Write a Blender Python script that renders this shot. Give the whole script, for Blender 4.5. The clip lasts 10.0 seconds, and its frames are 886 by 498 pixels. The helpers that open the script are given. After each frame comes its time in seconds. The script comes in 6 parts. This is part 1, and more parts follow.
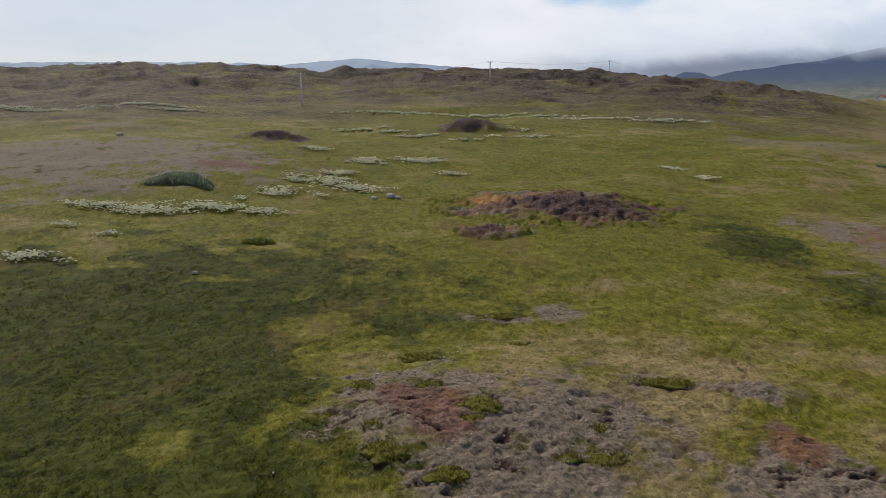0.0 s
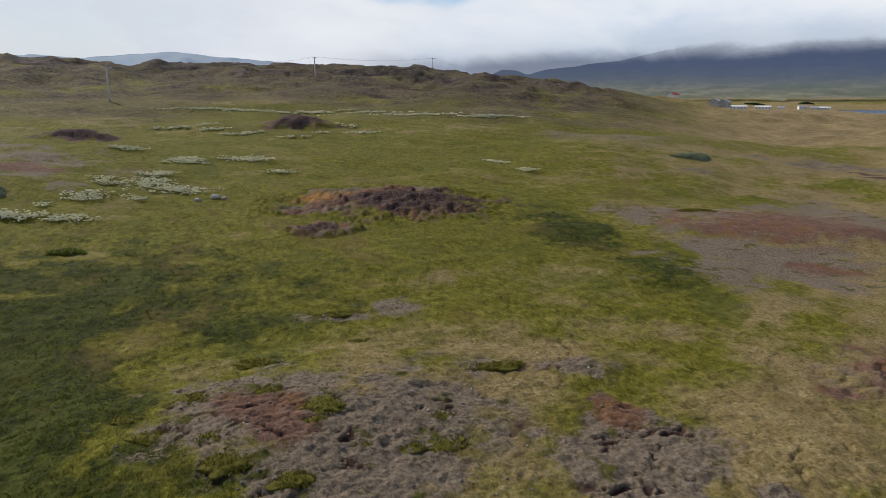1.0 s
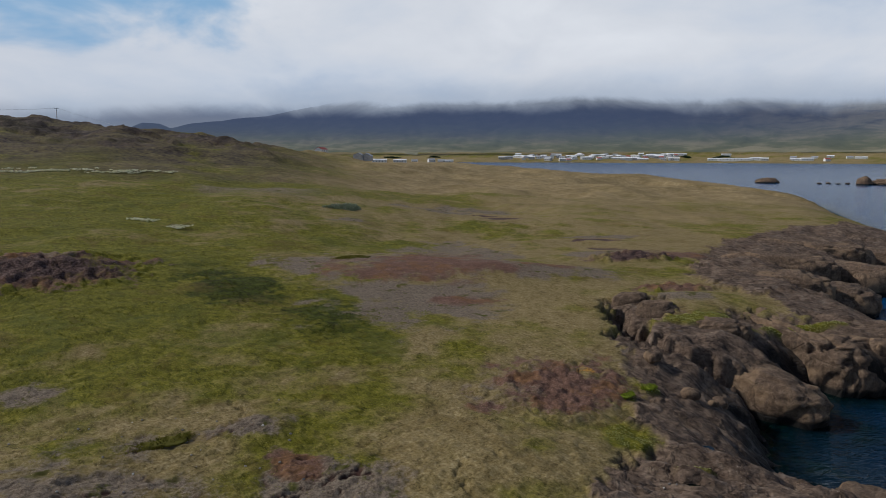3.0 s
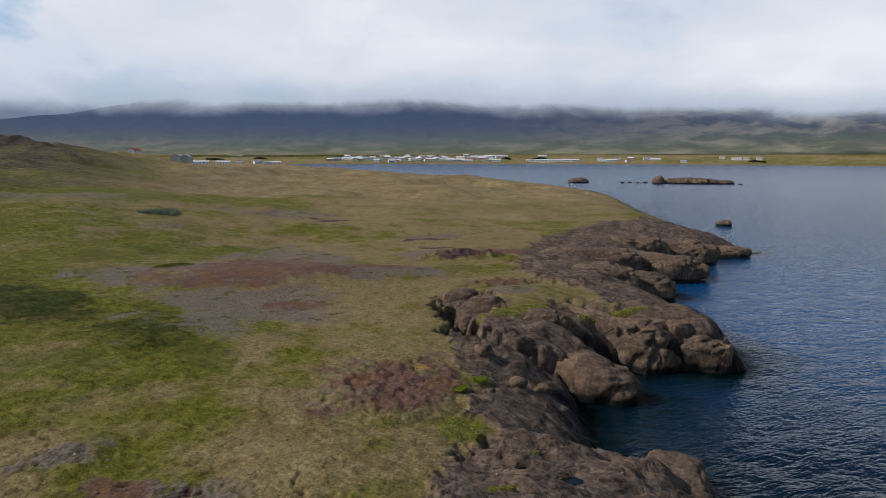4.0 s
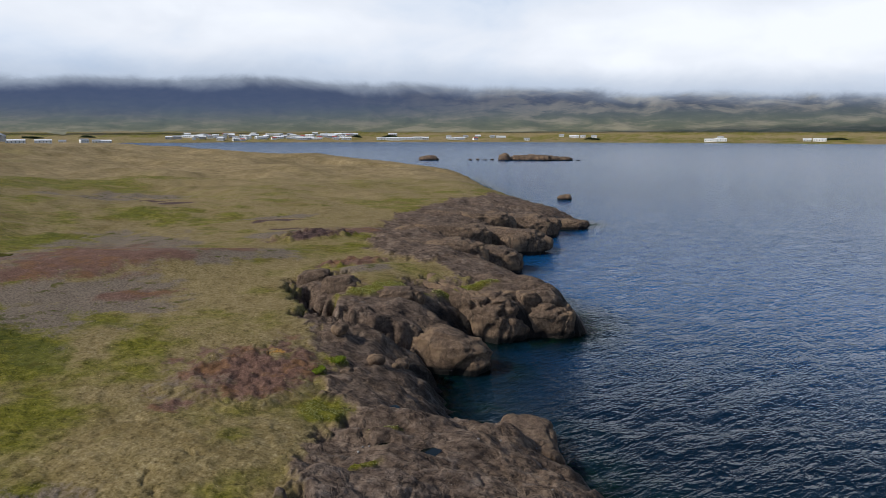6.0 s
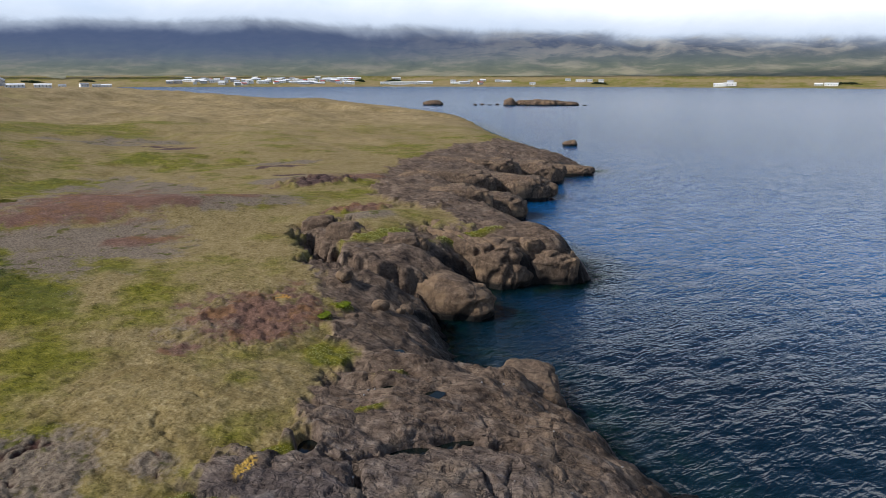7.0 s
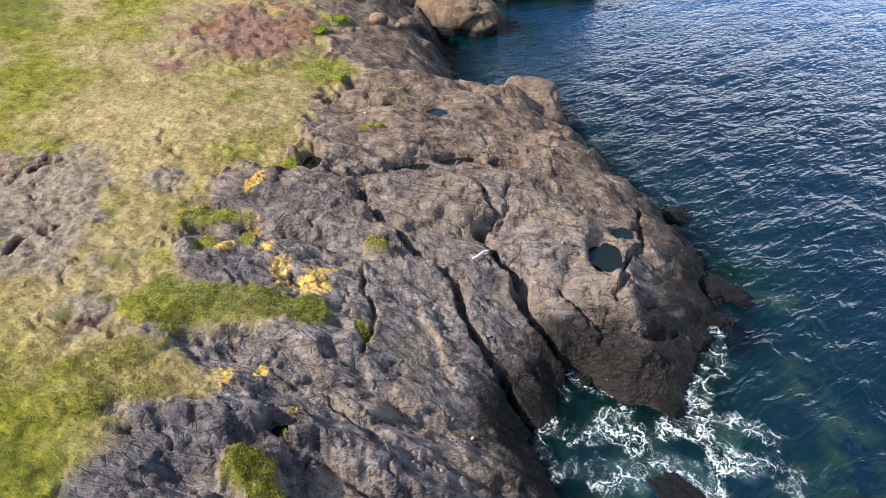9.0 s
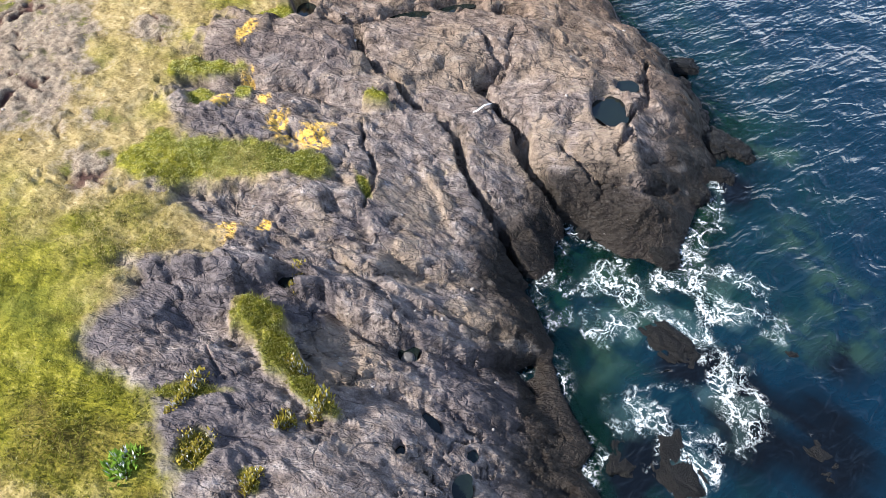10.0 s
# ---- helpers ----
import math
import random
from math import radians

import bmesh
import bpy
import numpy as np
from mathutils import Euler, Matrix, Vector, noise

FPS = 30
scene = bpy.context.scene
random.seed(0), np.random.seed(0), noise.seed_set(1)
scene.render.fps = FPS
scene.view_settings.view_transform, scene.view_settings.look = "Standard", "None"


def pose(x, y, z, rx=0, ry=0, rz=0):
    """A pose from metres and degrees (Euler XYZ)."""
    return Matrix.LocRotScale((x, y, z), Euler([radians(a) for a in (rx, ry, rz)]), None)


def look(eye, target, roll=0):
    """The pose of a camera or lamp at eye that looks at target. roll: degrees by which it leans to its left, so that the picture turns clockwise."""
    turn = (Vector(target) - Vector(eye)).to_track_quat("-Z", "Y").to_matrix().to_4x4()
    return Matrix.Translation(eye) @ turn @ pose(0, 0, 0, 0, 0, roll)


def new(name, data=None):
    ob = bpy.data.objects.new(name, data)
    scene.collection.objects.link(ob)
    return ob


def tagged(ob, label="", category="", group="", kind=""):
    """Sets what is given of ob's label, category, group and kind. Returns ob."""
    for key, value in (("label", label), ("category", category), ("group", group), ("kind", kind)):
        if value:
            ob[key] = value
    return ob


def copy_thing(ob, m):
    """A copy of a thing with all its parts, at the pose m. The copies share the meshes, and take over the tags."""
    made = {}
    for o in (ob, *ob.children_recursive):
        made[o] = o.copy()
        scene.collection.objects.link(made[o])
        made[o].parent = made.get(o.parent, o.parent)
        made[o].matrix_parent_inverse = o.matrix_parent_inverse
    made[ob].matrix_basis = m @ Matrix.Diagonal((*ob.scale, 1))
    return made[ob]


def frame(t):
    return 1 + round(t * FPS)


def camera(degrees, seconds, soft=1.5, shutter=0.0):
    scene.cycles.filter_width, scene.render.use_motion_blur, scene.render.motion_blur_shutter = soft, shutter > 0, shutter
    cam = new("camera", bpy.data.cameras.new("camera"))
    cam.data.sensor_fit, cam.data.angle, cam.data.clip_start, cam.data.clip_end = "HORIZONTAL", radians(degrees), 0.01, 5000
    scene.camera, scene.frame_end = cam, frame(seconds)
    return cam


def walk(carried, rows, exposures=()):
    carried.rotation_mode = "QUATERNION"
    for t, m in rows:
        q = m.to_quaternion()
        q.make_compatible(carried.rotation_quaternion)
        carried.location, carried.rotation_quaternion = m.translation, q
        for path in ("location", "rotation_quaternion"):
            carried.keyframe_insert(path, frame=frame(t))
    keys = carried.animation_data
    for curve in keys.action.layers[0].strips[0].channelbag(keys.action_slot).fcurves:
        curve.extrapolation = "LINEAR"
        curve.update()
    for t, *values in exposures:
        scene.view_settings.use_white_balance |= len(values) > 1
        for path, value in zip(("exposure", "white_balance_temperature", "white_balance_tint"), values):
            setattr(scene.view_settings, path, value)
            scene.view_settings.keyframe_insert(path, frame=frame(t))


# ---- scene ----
cam = camera(65.7, 10.0, 0.8)
# seconds, turn to the right, tilt down (degrees); the camera hovers and turns
TURNS = [(0.0, 0.0, 12.01), (0.5, 7.04, 12.15), (1.0, 14.05, 12.31), (1.5, 21.08, 12.34), (2.0, 28.05, 10.66), (2.5, 35.10, 9.00),
         (4.0, 56.23, 7.82), (4.5, 63.09, 7.90), (5.0, 68.19, 7.97), (6.5, 68.18, 11.23), (7.0, 68.17, 14.09), (7.5, 68.14, 17.53),
         (8.0, 68.13, 23.57), (8.5, 68.10, 30.50), (9.0, 68.09, 37.32), (9.5, 68.09, 44.00), (10.0, 68.03, 49.38)]
walk(cam, [(t, pose(0, 0, 18, 90 - tilt, 0, -turn)) for t, turn, tilt in TURNS],
     exposures=[(0.0, -0.25, 6500, 10), (1.5, -0.40, 6400, 10), (2.0, -0.58, 6220, 10), (2.5, -0.72, 6120, 10), (4.0, -0.52, 6120, 10), (5.0, -0.38, 6120, 10), (6.5, -0.2, 6120, 10), (7.5, 0.32, 6100, 10), (8.5, 0.98, 6100, 10), (10.0, 1.75, 6100, 10)])

# ---------------------------------------------------------------- nodes
class Tree:
    """Short words for shader nodes."""

    def __init__(self, tree):
        self.t = tree
        tree.nodes.clear()

    def node(self, kind, **sets):
        n = self.t.nodes.new(kind)
        for key, value in sets.items():
            if key in n.inputs:
                self.put(n.inputs[key], value)
        return n

    def put(self, socket, value):
        if isinstance(value, bpy.types.NodeSocket):
            self.t.links.new(value, socket)
        elif isinstance(value, tuple) and len(value) == 3 and socket.type == "RGBA":
            socket.default_value = (*value, 1)
        else:
            socket.default_value = value

    def math(self, op, a, b=0.0, clamp=False):
        n = self.t.nodes.new("ShaderNodeMath")
        n.operation, n.use_clamp = op, clamp
        self.put(n.inputs[0], a)
        self.put(n.inputs[1], b)
        return n.outputs[0]

    def vec(self, op, a, b=(0, 0, 0)):
        n = self.t.nodes.new("ShaderNodeVectorMath")
        n.operation = op
        self.put(n.inputs[0], a)
        self.put(n.inputs[3] if op == "SCALE" else n.inputs[1], b)
        return n.outputs[1] if op in ("LENGTH", "DOT_PRODUCT") else n.outputs[0]

    def mix(self, fac, a, b):
        n = self.t.nodes.new("ShaderNodeMix")
        n.data_type = "RGBA"
        self.put(n.inputs[0], fac)
        self.put(n.inputs[6], a)
        self.put(n.inputs[7], b)
        return n.outputs[2]

    def fade(self, value, lo, hi):
        n = self.t.nodes.new("ShaderNodeMapRange")
        n.interpolation_type = "SMOOTHSTEP"
        for i, v in enumerate((value, lo, hi, 0.0, 1.0)):
            self.put(n.inputs[i], v)
        return n.outputs[0]

    def noise(self, vector, scale, detail=4.0, rough=0.55, distortion=0.0):
        n = self.t.nodes.new("ShaderNodeTexNoise")
        for key, v in (("Vector", vector), ("Scale", scale), ("Detail", detail), ("Roughness", rough), ("Distortion", distortion)):
            self.put(n.inputs[key], v)
        return n.outputs[0]

    def cellular(self, vector, scale, feature="F1", out=0):
        n = self.t.nodes.new("ShaderNodeTexVoronoi")
        n.feature = feature
        self.put(n.inputs["Vector"], vector)
        self.put(n.inputs["Scale"], scale)
        return n.outputs[out]

    def attr(self, name):
        n = self.t.nodes.new("ShaderNodeAttribute")
        n.attribute_name = name
        return n.outputs["Fac"]

    def place(self):
        return self.t.nodes.new("ShaderNodeNewGeometry").outputs["Position"]

    def ramp(self, fac, stops):
        n = self.t.nodes.new("ShaderNodeValToRGB")
        while len(n.color_ramp.elements) < len(stops):
            n.color_ramp.elements.new(0.5)
        for e, (p, c) in zip(n.color_ramp.elements, stops):
            e.position, e.color = p, (*c, 1)
        self.put(n.inputs[0], fac)
        return n.outputs[0]

    def bump(self, height, strength=0.5, distance=0.05, normal=None):
        n = self.t.nodes.new("ShaderNodeBump")
        self.put(n.inputs["Height"], height)
        self.put(n.inputs["Strength"], strength)
        self.put(n.inputs["Distance"], distance)
        if normal is not None:
            self.put(n.inputs["Normal"], normal)
        return n.outputs[0]

    def end(self, shader, kind="ShaderNodeOutputMaterial"):
        self.t.links.new(shader, self.t.nodes.new(kind).inputs[0])


def material(name):
    m = bpy.data.materials.new(name)
    m.use_nodes = True
    return m, Tree(m.node_tree)


def cloud_colour(n, way):
    """The overcast sky's radiance in a direction, and how much cloud is there."""
    sep = n.node("ShaderNodeSeparateXYZ")
    n.put(sep.inputs[0], way)
    up = n.math("MAXIMUM", sep.outputs[2], 0.0)
    flat = n.node("ShaderNodeCombineXYZ")
    lift = n.math("ADD", up, 0.16)
    n.put(flat.inputs[0], n.math("DIVIDE", sep.outputs[0], lift))
    n.put(flat.inputs[1], n.math("DIVIDE", sep.outputs[1], lift))
    big = n.noise(flat.outputs[0], 0.42, 4, 0.5, 0.2)
    fine = n.noise(n.vec("MULTIPLY", way, (1, 1, 2.2)), 5.0, 5, 0.55, 0.3)
    body = n.math("ADD", n.math("MULTIPLY", big, 0.65), n.math("MULTIPLY", fine, 0.35))
    shade = n.ramp(body, [(0.36, (0.62, 0.74, 0.92)), (0.44, (0.86, 0.92, 1.01)), (0.52, (0.99, 1.01, 1.05)), (0.62, (1.13, 1.14, 1.16))])
    east = n.fade(sep.outputs[0], -0.55, 0.55)
    # bluer and duller towards the north-west
    shade = n.mix(n.math("MULTIPLY", n.math("SUBTRACT", 1.0, east), 0.6), shade, (0.76, 0.87, 1.06))
    shade = n.vec("SCALE", shade, n.math("ADD", 0.84, n.math("MULTIPLY", east, 0.22)))
    cover = n.fade(n.math("ADD", body, n.math("MULTIPLY", east, 0.20)), 0.44, 0.60)
    cover = n.math("MAXIMUM", cover, 0.8)
    # a gap of blue low in the north
    gap = n.math("ADD", n.vec("LENGTH", n.vec("MULTIPLY", n.vec("SUBTRACT", way, (0.25, 0.945, 0.20)), (1.0, 1.0, 3.4))), n.math("MULTIPLY", n.math("SUBTRACT", fine, 0.5), 0.55))
    shade = n.mix(n.fade(gap, 0.25, 0.10), shade, (0.40, 0.66, 0.95))
    cover = n.math("MULTIPLY", cover, n.fade(sep.outputs[2], 0.29, 0.20))
    return shade, cover


# ---------------------------------------------------------------- sky and sun
SUN_BEARING, SUN_HEIGHT = -35.0, 40.0
world = bpy.data.worlds.new("sky")
scene.world = world
world.use_nodes = True
wt = Tree(world.node_tree)
sky = wt.node("ShaderNodeTexSky")
sky.sky_type, sky.sun_disc = "NISHITA", False
sky.sun_elevation, sky.sun_rotation = radians(SUN_HEIGHT), radians(SUN_BEARING)
way = wt.node("ShaderNodeTexCoord").outputs["Generated"]
shade, cover = cloud_colour(wt, way)
clear = wt.vec("SCALE", sky.outputs[0], 0.12)
back = wt.node("ShaderNodeBackground", Strength=1.0)
wt.put(back.inputs[0], wt.mix(cover, clear, shade))
wt.end(back.outputs[0], "ShaderNodeOutputWorld")
sun = new("sun", bpy.data.lights.new("sun", "SUN"))
sun.data.energy, sun.data.angle, sun.data.color = 4.4, radians(2.5), (1.0, 0.93, 0.82)
a, e = radians(SUN_BEARING), radians(SUN_HEIGHT)
sun.matrix_world = look((0, 0, 60), (-math.sin(a) * math.cos(e), -math.cos(a) * math.cos(e), 60 - math.sin(e)))

# ---------------------------------------------------------------- materials
MAT = {}


def ground_material():
    m, n = material("ground")
    p = n.place()
    rock, heath, torn, lichen, shore, dry, straw, crag, redness, tan, hill, brown = (n.attr(k) for k in ("rock", "heath", "torn", "lichen", "shore", "dry", "straw", "crag", "red", "tan", "hill", "brown"))
    coarse, mid, fine, dust = n.noise(p, 0.12, 5), n.noise(p, 0.9, 5, 0.6), n.noise(p, 6.0, 5, 0.65), n.noise(p, 30.0, 3, 0.6)
    blades = n.noise(n.vec("MULTIPLY", p, (1, 0.45, 1)), 14.0, 4, 0.7, 0.6)
    # turf
    tufts = n.noise(n.vec("MULTIPLY", p, (1, 0.55, 1)), 2.4, 6, 0.72, 0.5)
    sedge = n.math("ADD", n.math("MULTIPLY", blades, 0.42), n.math("ADD", n.math("MULTIPLY", tufts, 0.43), n.math("MULTIPLY", mid, 0.15)))
    lush = n.ramp(sedge, [(0.39, (0.030, 0.032, 0.002)), (0.47, (0.098, 0.095, 0.007)), (0.54, (0.165, 0.148, 0.015)), (0.63, (0.27, 0.235, 0.055))])
    arid = n.ramp(n.math("ADD", n.math("MULTIPLY", sedge, 0.6), n.math("MULTIPLY", fine, 0.4)), [(0.38, (0.066, 0.045, 0.016)), (0.46, (0.165, 0.121, 0.048)), (0.54, (0.262, 0.200, 0.092)), (0.64, (0.39, 0.322, 0.185))])
    t = n.mix(n.fade(n.math("ADD", dry, n.math("MULTIPLY", n.math("SUBTRACT", mid, 0.5), 0.9)), 0.12, 1.0), lush, arid)
    # below zero, dry darkens the turf: cloud shade painted over green sedge
    t = n.mix(n.math("MULTIPLY", n.fade(dry, 0.10, -0.40), 0.88), t, n.mix(n.fade(sedge, 0.40, 0.62), (0.006, 0.011, 0.001), (0.052, 0.068, 0.003)))
    # drifts of brown sedge and fresh green between the straw
    tint = n.noise(n.vec("MULTIPLY", p, (1, 0.7, 1)), 0.22, 5, 0.6, 0.6)
    t = n.mix(n.math("MULTIPLY", n.fade(tint, 0.54, 0.66), 0.45), t, n.mix(sedge, (0.045, 0.032, 0.008), (0.20, 0.135, 0.045)))
    t = n.mix(n.math("MULTIPLY", n.fade(tint, 0.46, 0.36), n.math("MULTIPLY", n.fade(dry, 0.9, 0.2), 0.5)), t, n.mix(sedge, (0.032, 0.042, 0.005), (0.115, 0.125, 0.022)))
    moss = n.fade(n.noise(p, 0.55, 4, 0.6, 0.5), 0.58, 0.70)
    t = n.mix(n.math("MULTIPLY", moss, 0.45), t, (0.088, 0.062, 0.010))
    # dry straw colour that also paints sunlight onto the far meadow
    sunlit_straw = n.ramp(n.math("ADD", n.math("MULTIPLY", coarse, 0.5), n.math("MULTIPLY", n.noise(p, 0.6, 5, 0.65), 0.5)), [(0.35, (0.145, 0.106, 0.046)), (0.5, (0.235, 0.172, 0.082)), (0.65, (0.33, 0.25, 0.135))])
    t = n.mix(straw, t, sunlit_straw)
    moor = n.ramp(n.math("ADD", n.math("MULTIPLY", coarse, 0.4), n.math("MULTIPLY", mid, 0.6)), [(0.37, (0.018, 0.013, 0.012)), (0.46, (0.062, 0.045, 0.032)), (0.54, (0.100, 0.080, 0.036)), (0.65, (0.165, 0.130, 0.066))])
    t = n.mix(n.math("MULTIPLY", hill, n.fade(n.noise(p, 0.028, 5, 0.65), 0.68, 0.52)), t, moor)
    # heath: grey lichen heath, red-brown gravel, green cushions
    grey = n.ramp(n.math("ADD", n.math("MULTIPLY", fine, 0.55), n.math("MULTIPLY", dust, 0.45)), [(0.36, (0.055, 0.039, 0.027)), (0.46, (0.130, 0.098, 0.070)), (0.55, (0.205, 0.162, 0.118)), (0.68, (0.31, 0.258, 0.195))])
    red = n.ramp(n.math("ADD", n.math("MULTIPLY", fine, 0.45), n.math("ADD", n.math("MULTIPLY", dust, 0.3), n.math("MULTIPLY", mid, 0.25))), [(0.36, (0.040, 0.022, 0.016)), (0.46, (0.112, 0.056, 0.039)), (0.55, (0.175, 0.098, 0.070)), (0.67, (0.28, 0.185, 0.145))])
    h = n.mix(n.math("MULTIPLY", redness, 0.92), grey, red)
    rust = n.math("MULTIPLY", redness, n.fade(n.noise(p, 0.35, 5, 0.7), 0.50, 0.59))
    h = n.mix(n.math("MULTIPLY", rust, 0.45), h, n.mix(fine, (0.06, 0.03, 0.012), (0.30, 0.15, 0.035)))
    h = n.mix(n.math("MULTIPLY", n.fade(n.noise(p, 0.62, 5, 0.6, 0.3), 0.57, 0.66), n.math("SUBTRACT", 1.0, redness)), h, n.mix(fine, (0.035, 0.04, 0.008), (0.11, 0.10, 0.018)))
    h = n.mix(n.math("MULTIPLY", n.math("MULTIPLY", redness, n.fade(tan, -0.1, -0.9)), 0.75), h, n.ramp(fine, [(0.38, (0.010, 0.007, 0.008)), (0.5, (0.046, 0.030, 0.031)), (0.62, (0.13, 0.095, 0.090))]))
    h = n.mix(n.math("MULTIPLY", lichen, n.fade(fine, 0.36, 0.52)), h, n.mix(dust, (0.36, 0.15, 0.02), (0.60, 0.36, 0.08)))
    h = n.mix(torn, h, (0.052, 0.026, 0.020))
    t = n.mix(n.fade(n.math("ADD", n.math("MAXIMUM", heath, n.math("MULTIPLY", redness, 0.9)), n.math("MULTIPLY", n.math("SUBTRACT", fine, 0.5), 1.1)), 0.22, 0.85), t, h)
    # bedrock
    u = n.node("ShaderNodeCombineXYZ")
    n.put(u.inputs[0], n.math("MULTIPLY", n.vec("DOT_PRODUCT", p, (0.3, -0.95, 0.0)), 0.7))
    n.put(u.inputs[1], n.math("MULTIPLY", n.vec("DOT_PRODUCT", p, (0.95, 0.3, 0.0)), 1.4))
    n.put(u.inputs[2], n.vec("DOT_PRODUCT", p, (0.0, 0.0, 1.0)))
    grain = n.noise(u.outputs[0], 2.6, 6, 0.62, 0.0)
    k = n.ramp(n.math("ADD", n.math("MULTIPLY", grain, 0.7), n.math("MULTIPLY", dust, 0.3)), [(0.32, (0.042, 0.032, 0.028)), (0.45, (0.108, 0.086, 0.077)), (0.55, (0.178, 0.146, 0.131)), (0.70, (0.32, 0.275, 0.25))])
    warm = n.fade(n.math("ADD", n.noise(p, 0.6, 5, 0.65, 0.4), n.math("MULTIPLY", tan, 0.24)), 0.52, 0.66)
    k = n.mix(n.math("MULTIPLY", warm, 0.8), k, n.mix(grain, (0.100, 0.073, 0.054), (0.29, 0.225, 0.168)))
    cold = n.fade(n.math("SUBTRACT", n.noise(p, 0.8, 5, 0.65), n.math("MULTIPLY", tan, 0.24)), 0.54, 0.66)
    k = n.mix(n.math("MULTIPLY", cold, 0.8), k, n.mix(grain, (0.018, 0.015, 0.018), (0.150, 0.128, 0.130)))
    k = n.mix(n.math("MULTIPLY", brown, 0.85), k, n.ramp(n.math("ADD", n.math("MULTIPLY", grain, 0.5), n.math("MULTIPLY", n.noise(p, 0.7, 5, 0.6, 0.4), 0.5)), [(0.36, (0.040, 0.027, 0.019)), (0.47, (0.118, 0.080, 0.055)), (0.56, (0.185, 0.130, 0.090)), (0.68, (0.30, 0.225, 0.165))]))
    spots = n.fade(n.noise(p, 9.0, 4, 0.7), 0.62, 0.70)
    k = n.mix(n.math("MULTIPLY", spots, 0.28), k, (0.34, 0.31, 0.27))
    wet = n.fade(n.math("ADD", shore, n.math("MULTIPLY", n.math("SUBTRACT", mid, 0.5), 2.8)), 2.9, 1.0)
    k = n.mix(wet, k, n.mix(grain, (0.006, 0.005, 0.005), (0.030, 0.024, 0.019)))
    guano = n.math("MULTIPLY", n.fade(n.noise(p, 15.0, 3, 0.7), 0.68, 0.73), n.fade(n.noise(p, 0.5, 3), 0.50, 0.62))
    k = n.mix(n.math("MULTIPLY", guano, 0.65), k, (0.62, 0.60, 0.55))
    k = n.mix(n.math("MULTIPLY", lichen, n.fade(fine, 0.40, 0.52)), k, n.mix(dust, (0.48, 0.25, 0.025), (0.72, 0.49, 0.13)))
    jitter = n.node("ShaderNodeTexNoise", Scale=2.5, Detail=4.0)
    n.put(jitter.inputs["Vector"], p)
    bent = n.vec("ADD", u.outputs[0], n.vec("SCALE", jitter.outputs[1], 0.30))
    chips = n.vec("ADD", u.outputs[0], n.vec("SCALE", jitter.outputs[1], 0.08))
    joints = n.math("MAXIMUM", n.fade(n.cellular(bent, 1.1, "DISTANCE_TO_EDGE"), 0.040, 0.0), n.math("MULTIPLY", n.fade(n.cellular(chips, 3.2, "DISTANCE_TO_EDGE"), 0.060, 0.0), 0.6))
    joints = n.math("MULTIPLY", n.math("MULTIPLY", joints, n.fade(n.noise(p, 1.3, 3), 0.40, 0.56)), rock)
    k = n.mix(n.math("MULTIPLY", joints, 0.22), k, (0.016, 0.013, 0.012))
    seams = n.node("ShaderNodeCombineXYZ")
    n.put(seams.inputs[0], n.math("MULTIPLY", n.vec("DOT_PRODUCT", p, (0.3, -0.95, 0.0)), 0.30))
    n.put(seams.inputs[1], n.vec("DOT_PRODUCT", p, (0.95, 0.3, 0.0)))
    n.put(seams.inputs[2], n.vec("DOT_PRODUCT", p, (0.0, 0.0, 0.6)))
    strata, hair = n.noise(seams.outputs[0], 1.5, 4, 0.5, 0.2), n.noise(seams.outputs[0], 4.6, 4, 0.5, 0.1)
    cracks = n.math("MAXIMUM", n.fade(n.math("ABSOLUTE", n.math("SUBTRACT", strata, 0.5)), 0.016, 0.003), n.math("MULTIPLY", n.fade(n.math("ABSOLUTE", n.math("SUBTRACT", hair, 0.5)), 0.012, 0.003), 0.3))
    cracks = n.math("MULTIPLY", n.math("MULTIPLY", cracks, n.fade(n.noise(p, 1.1, 4, 0.6), 0.40, 0.56)), rock)
    k = n.mix(n.math("MULTIPLY", cracks, 0.55), k, (0.014, 0.011, 0.011))
    k = n.mix(n.math("MULTIPLY", n.fade(strata, 0.60, 0.72), 0.2), k, (0.36, 0.32, 0.29))
    t = n.mix(rock, t, n.mix(crag, k, n.ramp(n.noise(p, 0.22, 7, 0.75), [(0.36, (0.012, 0.009, 0.009)), (0.5, (0.050, 0.038, 0.034)), (0.64, (0.135, 0.105, 0.092))])))
    bed = n.mix(n.fade(mid, 0.42, 0.62), (0.018, 0.020, 0.016), (0.075, 0.105, 0.035))
    t = n.mix(n.fade(shore, 0.0, -0.3), t, bed)
    facets = n.math("MULTIPLY", n.math("ADD", n.cellular(chips, 4.5, "F1"), n.math("MULTIPLY", n.cellular(chips, 13.0, "F1"), 0.45)), n.math("MULTIPLY", rock, 0.75))
    height = n.math("ADD", n.math("MULTIPLY", blades, 0.5), n.math("ADD", n.math("MULTIPLY", fine, 0.6), n.math("MULTIPLY", n.math("MULTIPLY", grain, rock), 1.2)))
    height = n.math("ADD", n.math("SUBTRACT", height, n.math("ADD", n.math("MULTIPLY", joints, 0.45), n.math("MULTIPLY", cracks, 0.5))), facets)
    b = n.bump(height, 0.85, 0.12)
    s = n.node("ShaderNodeBsdfPrincipled", Roughness=0.92)
    n.put(s.inputs["Base Color"], t)
    n.put(s.inputs["Roughness"], n.math("SUBTRACT", 0.93, n.math("MULTIPLY", n.math("MULTIPLY", wet, rock), 0.5)))
    s.inputs["Specular IOR Level"].default_value = 0.12
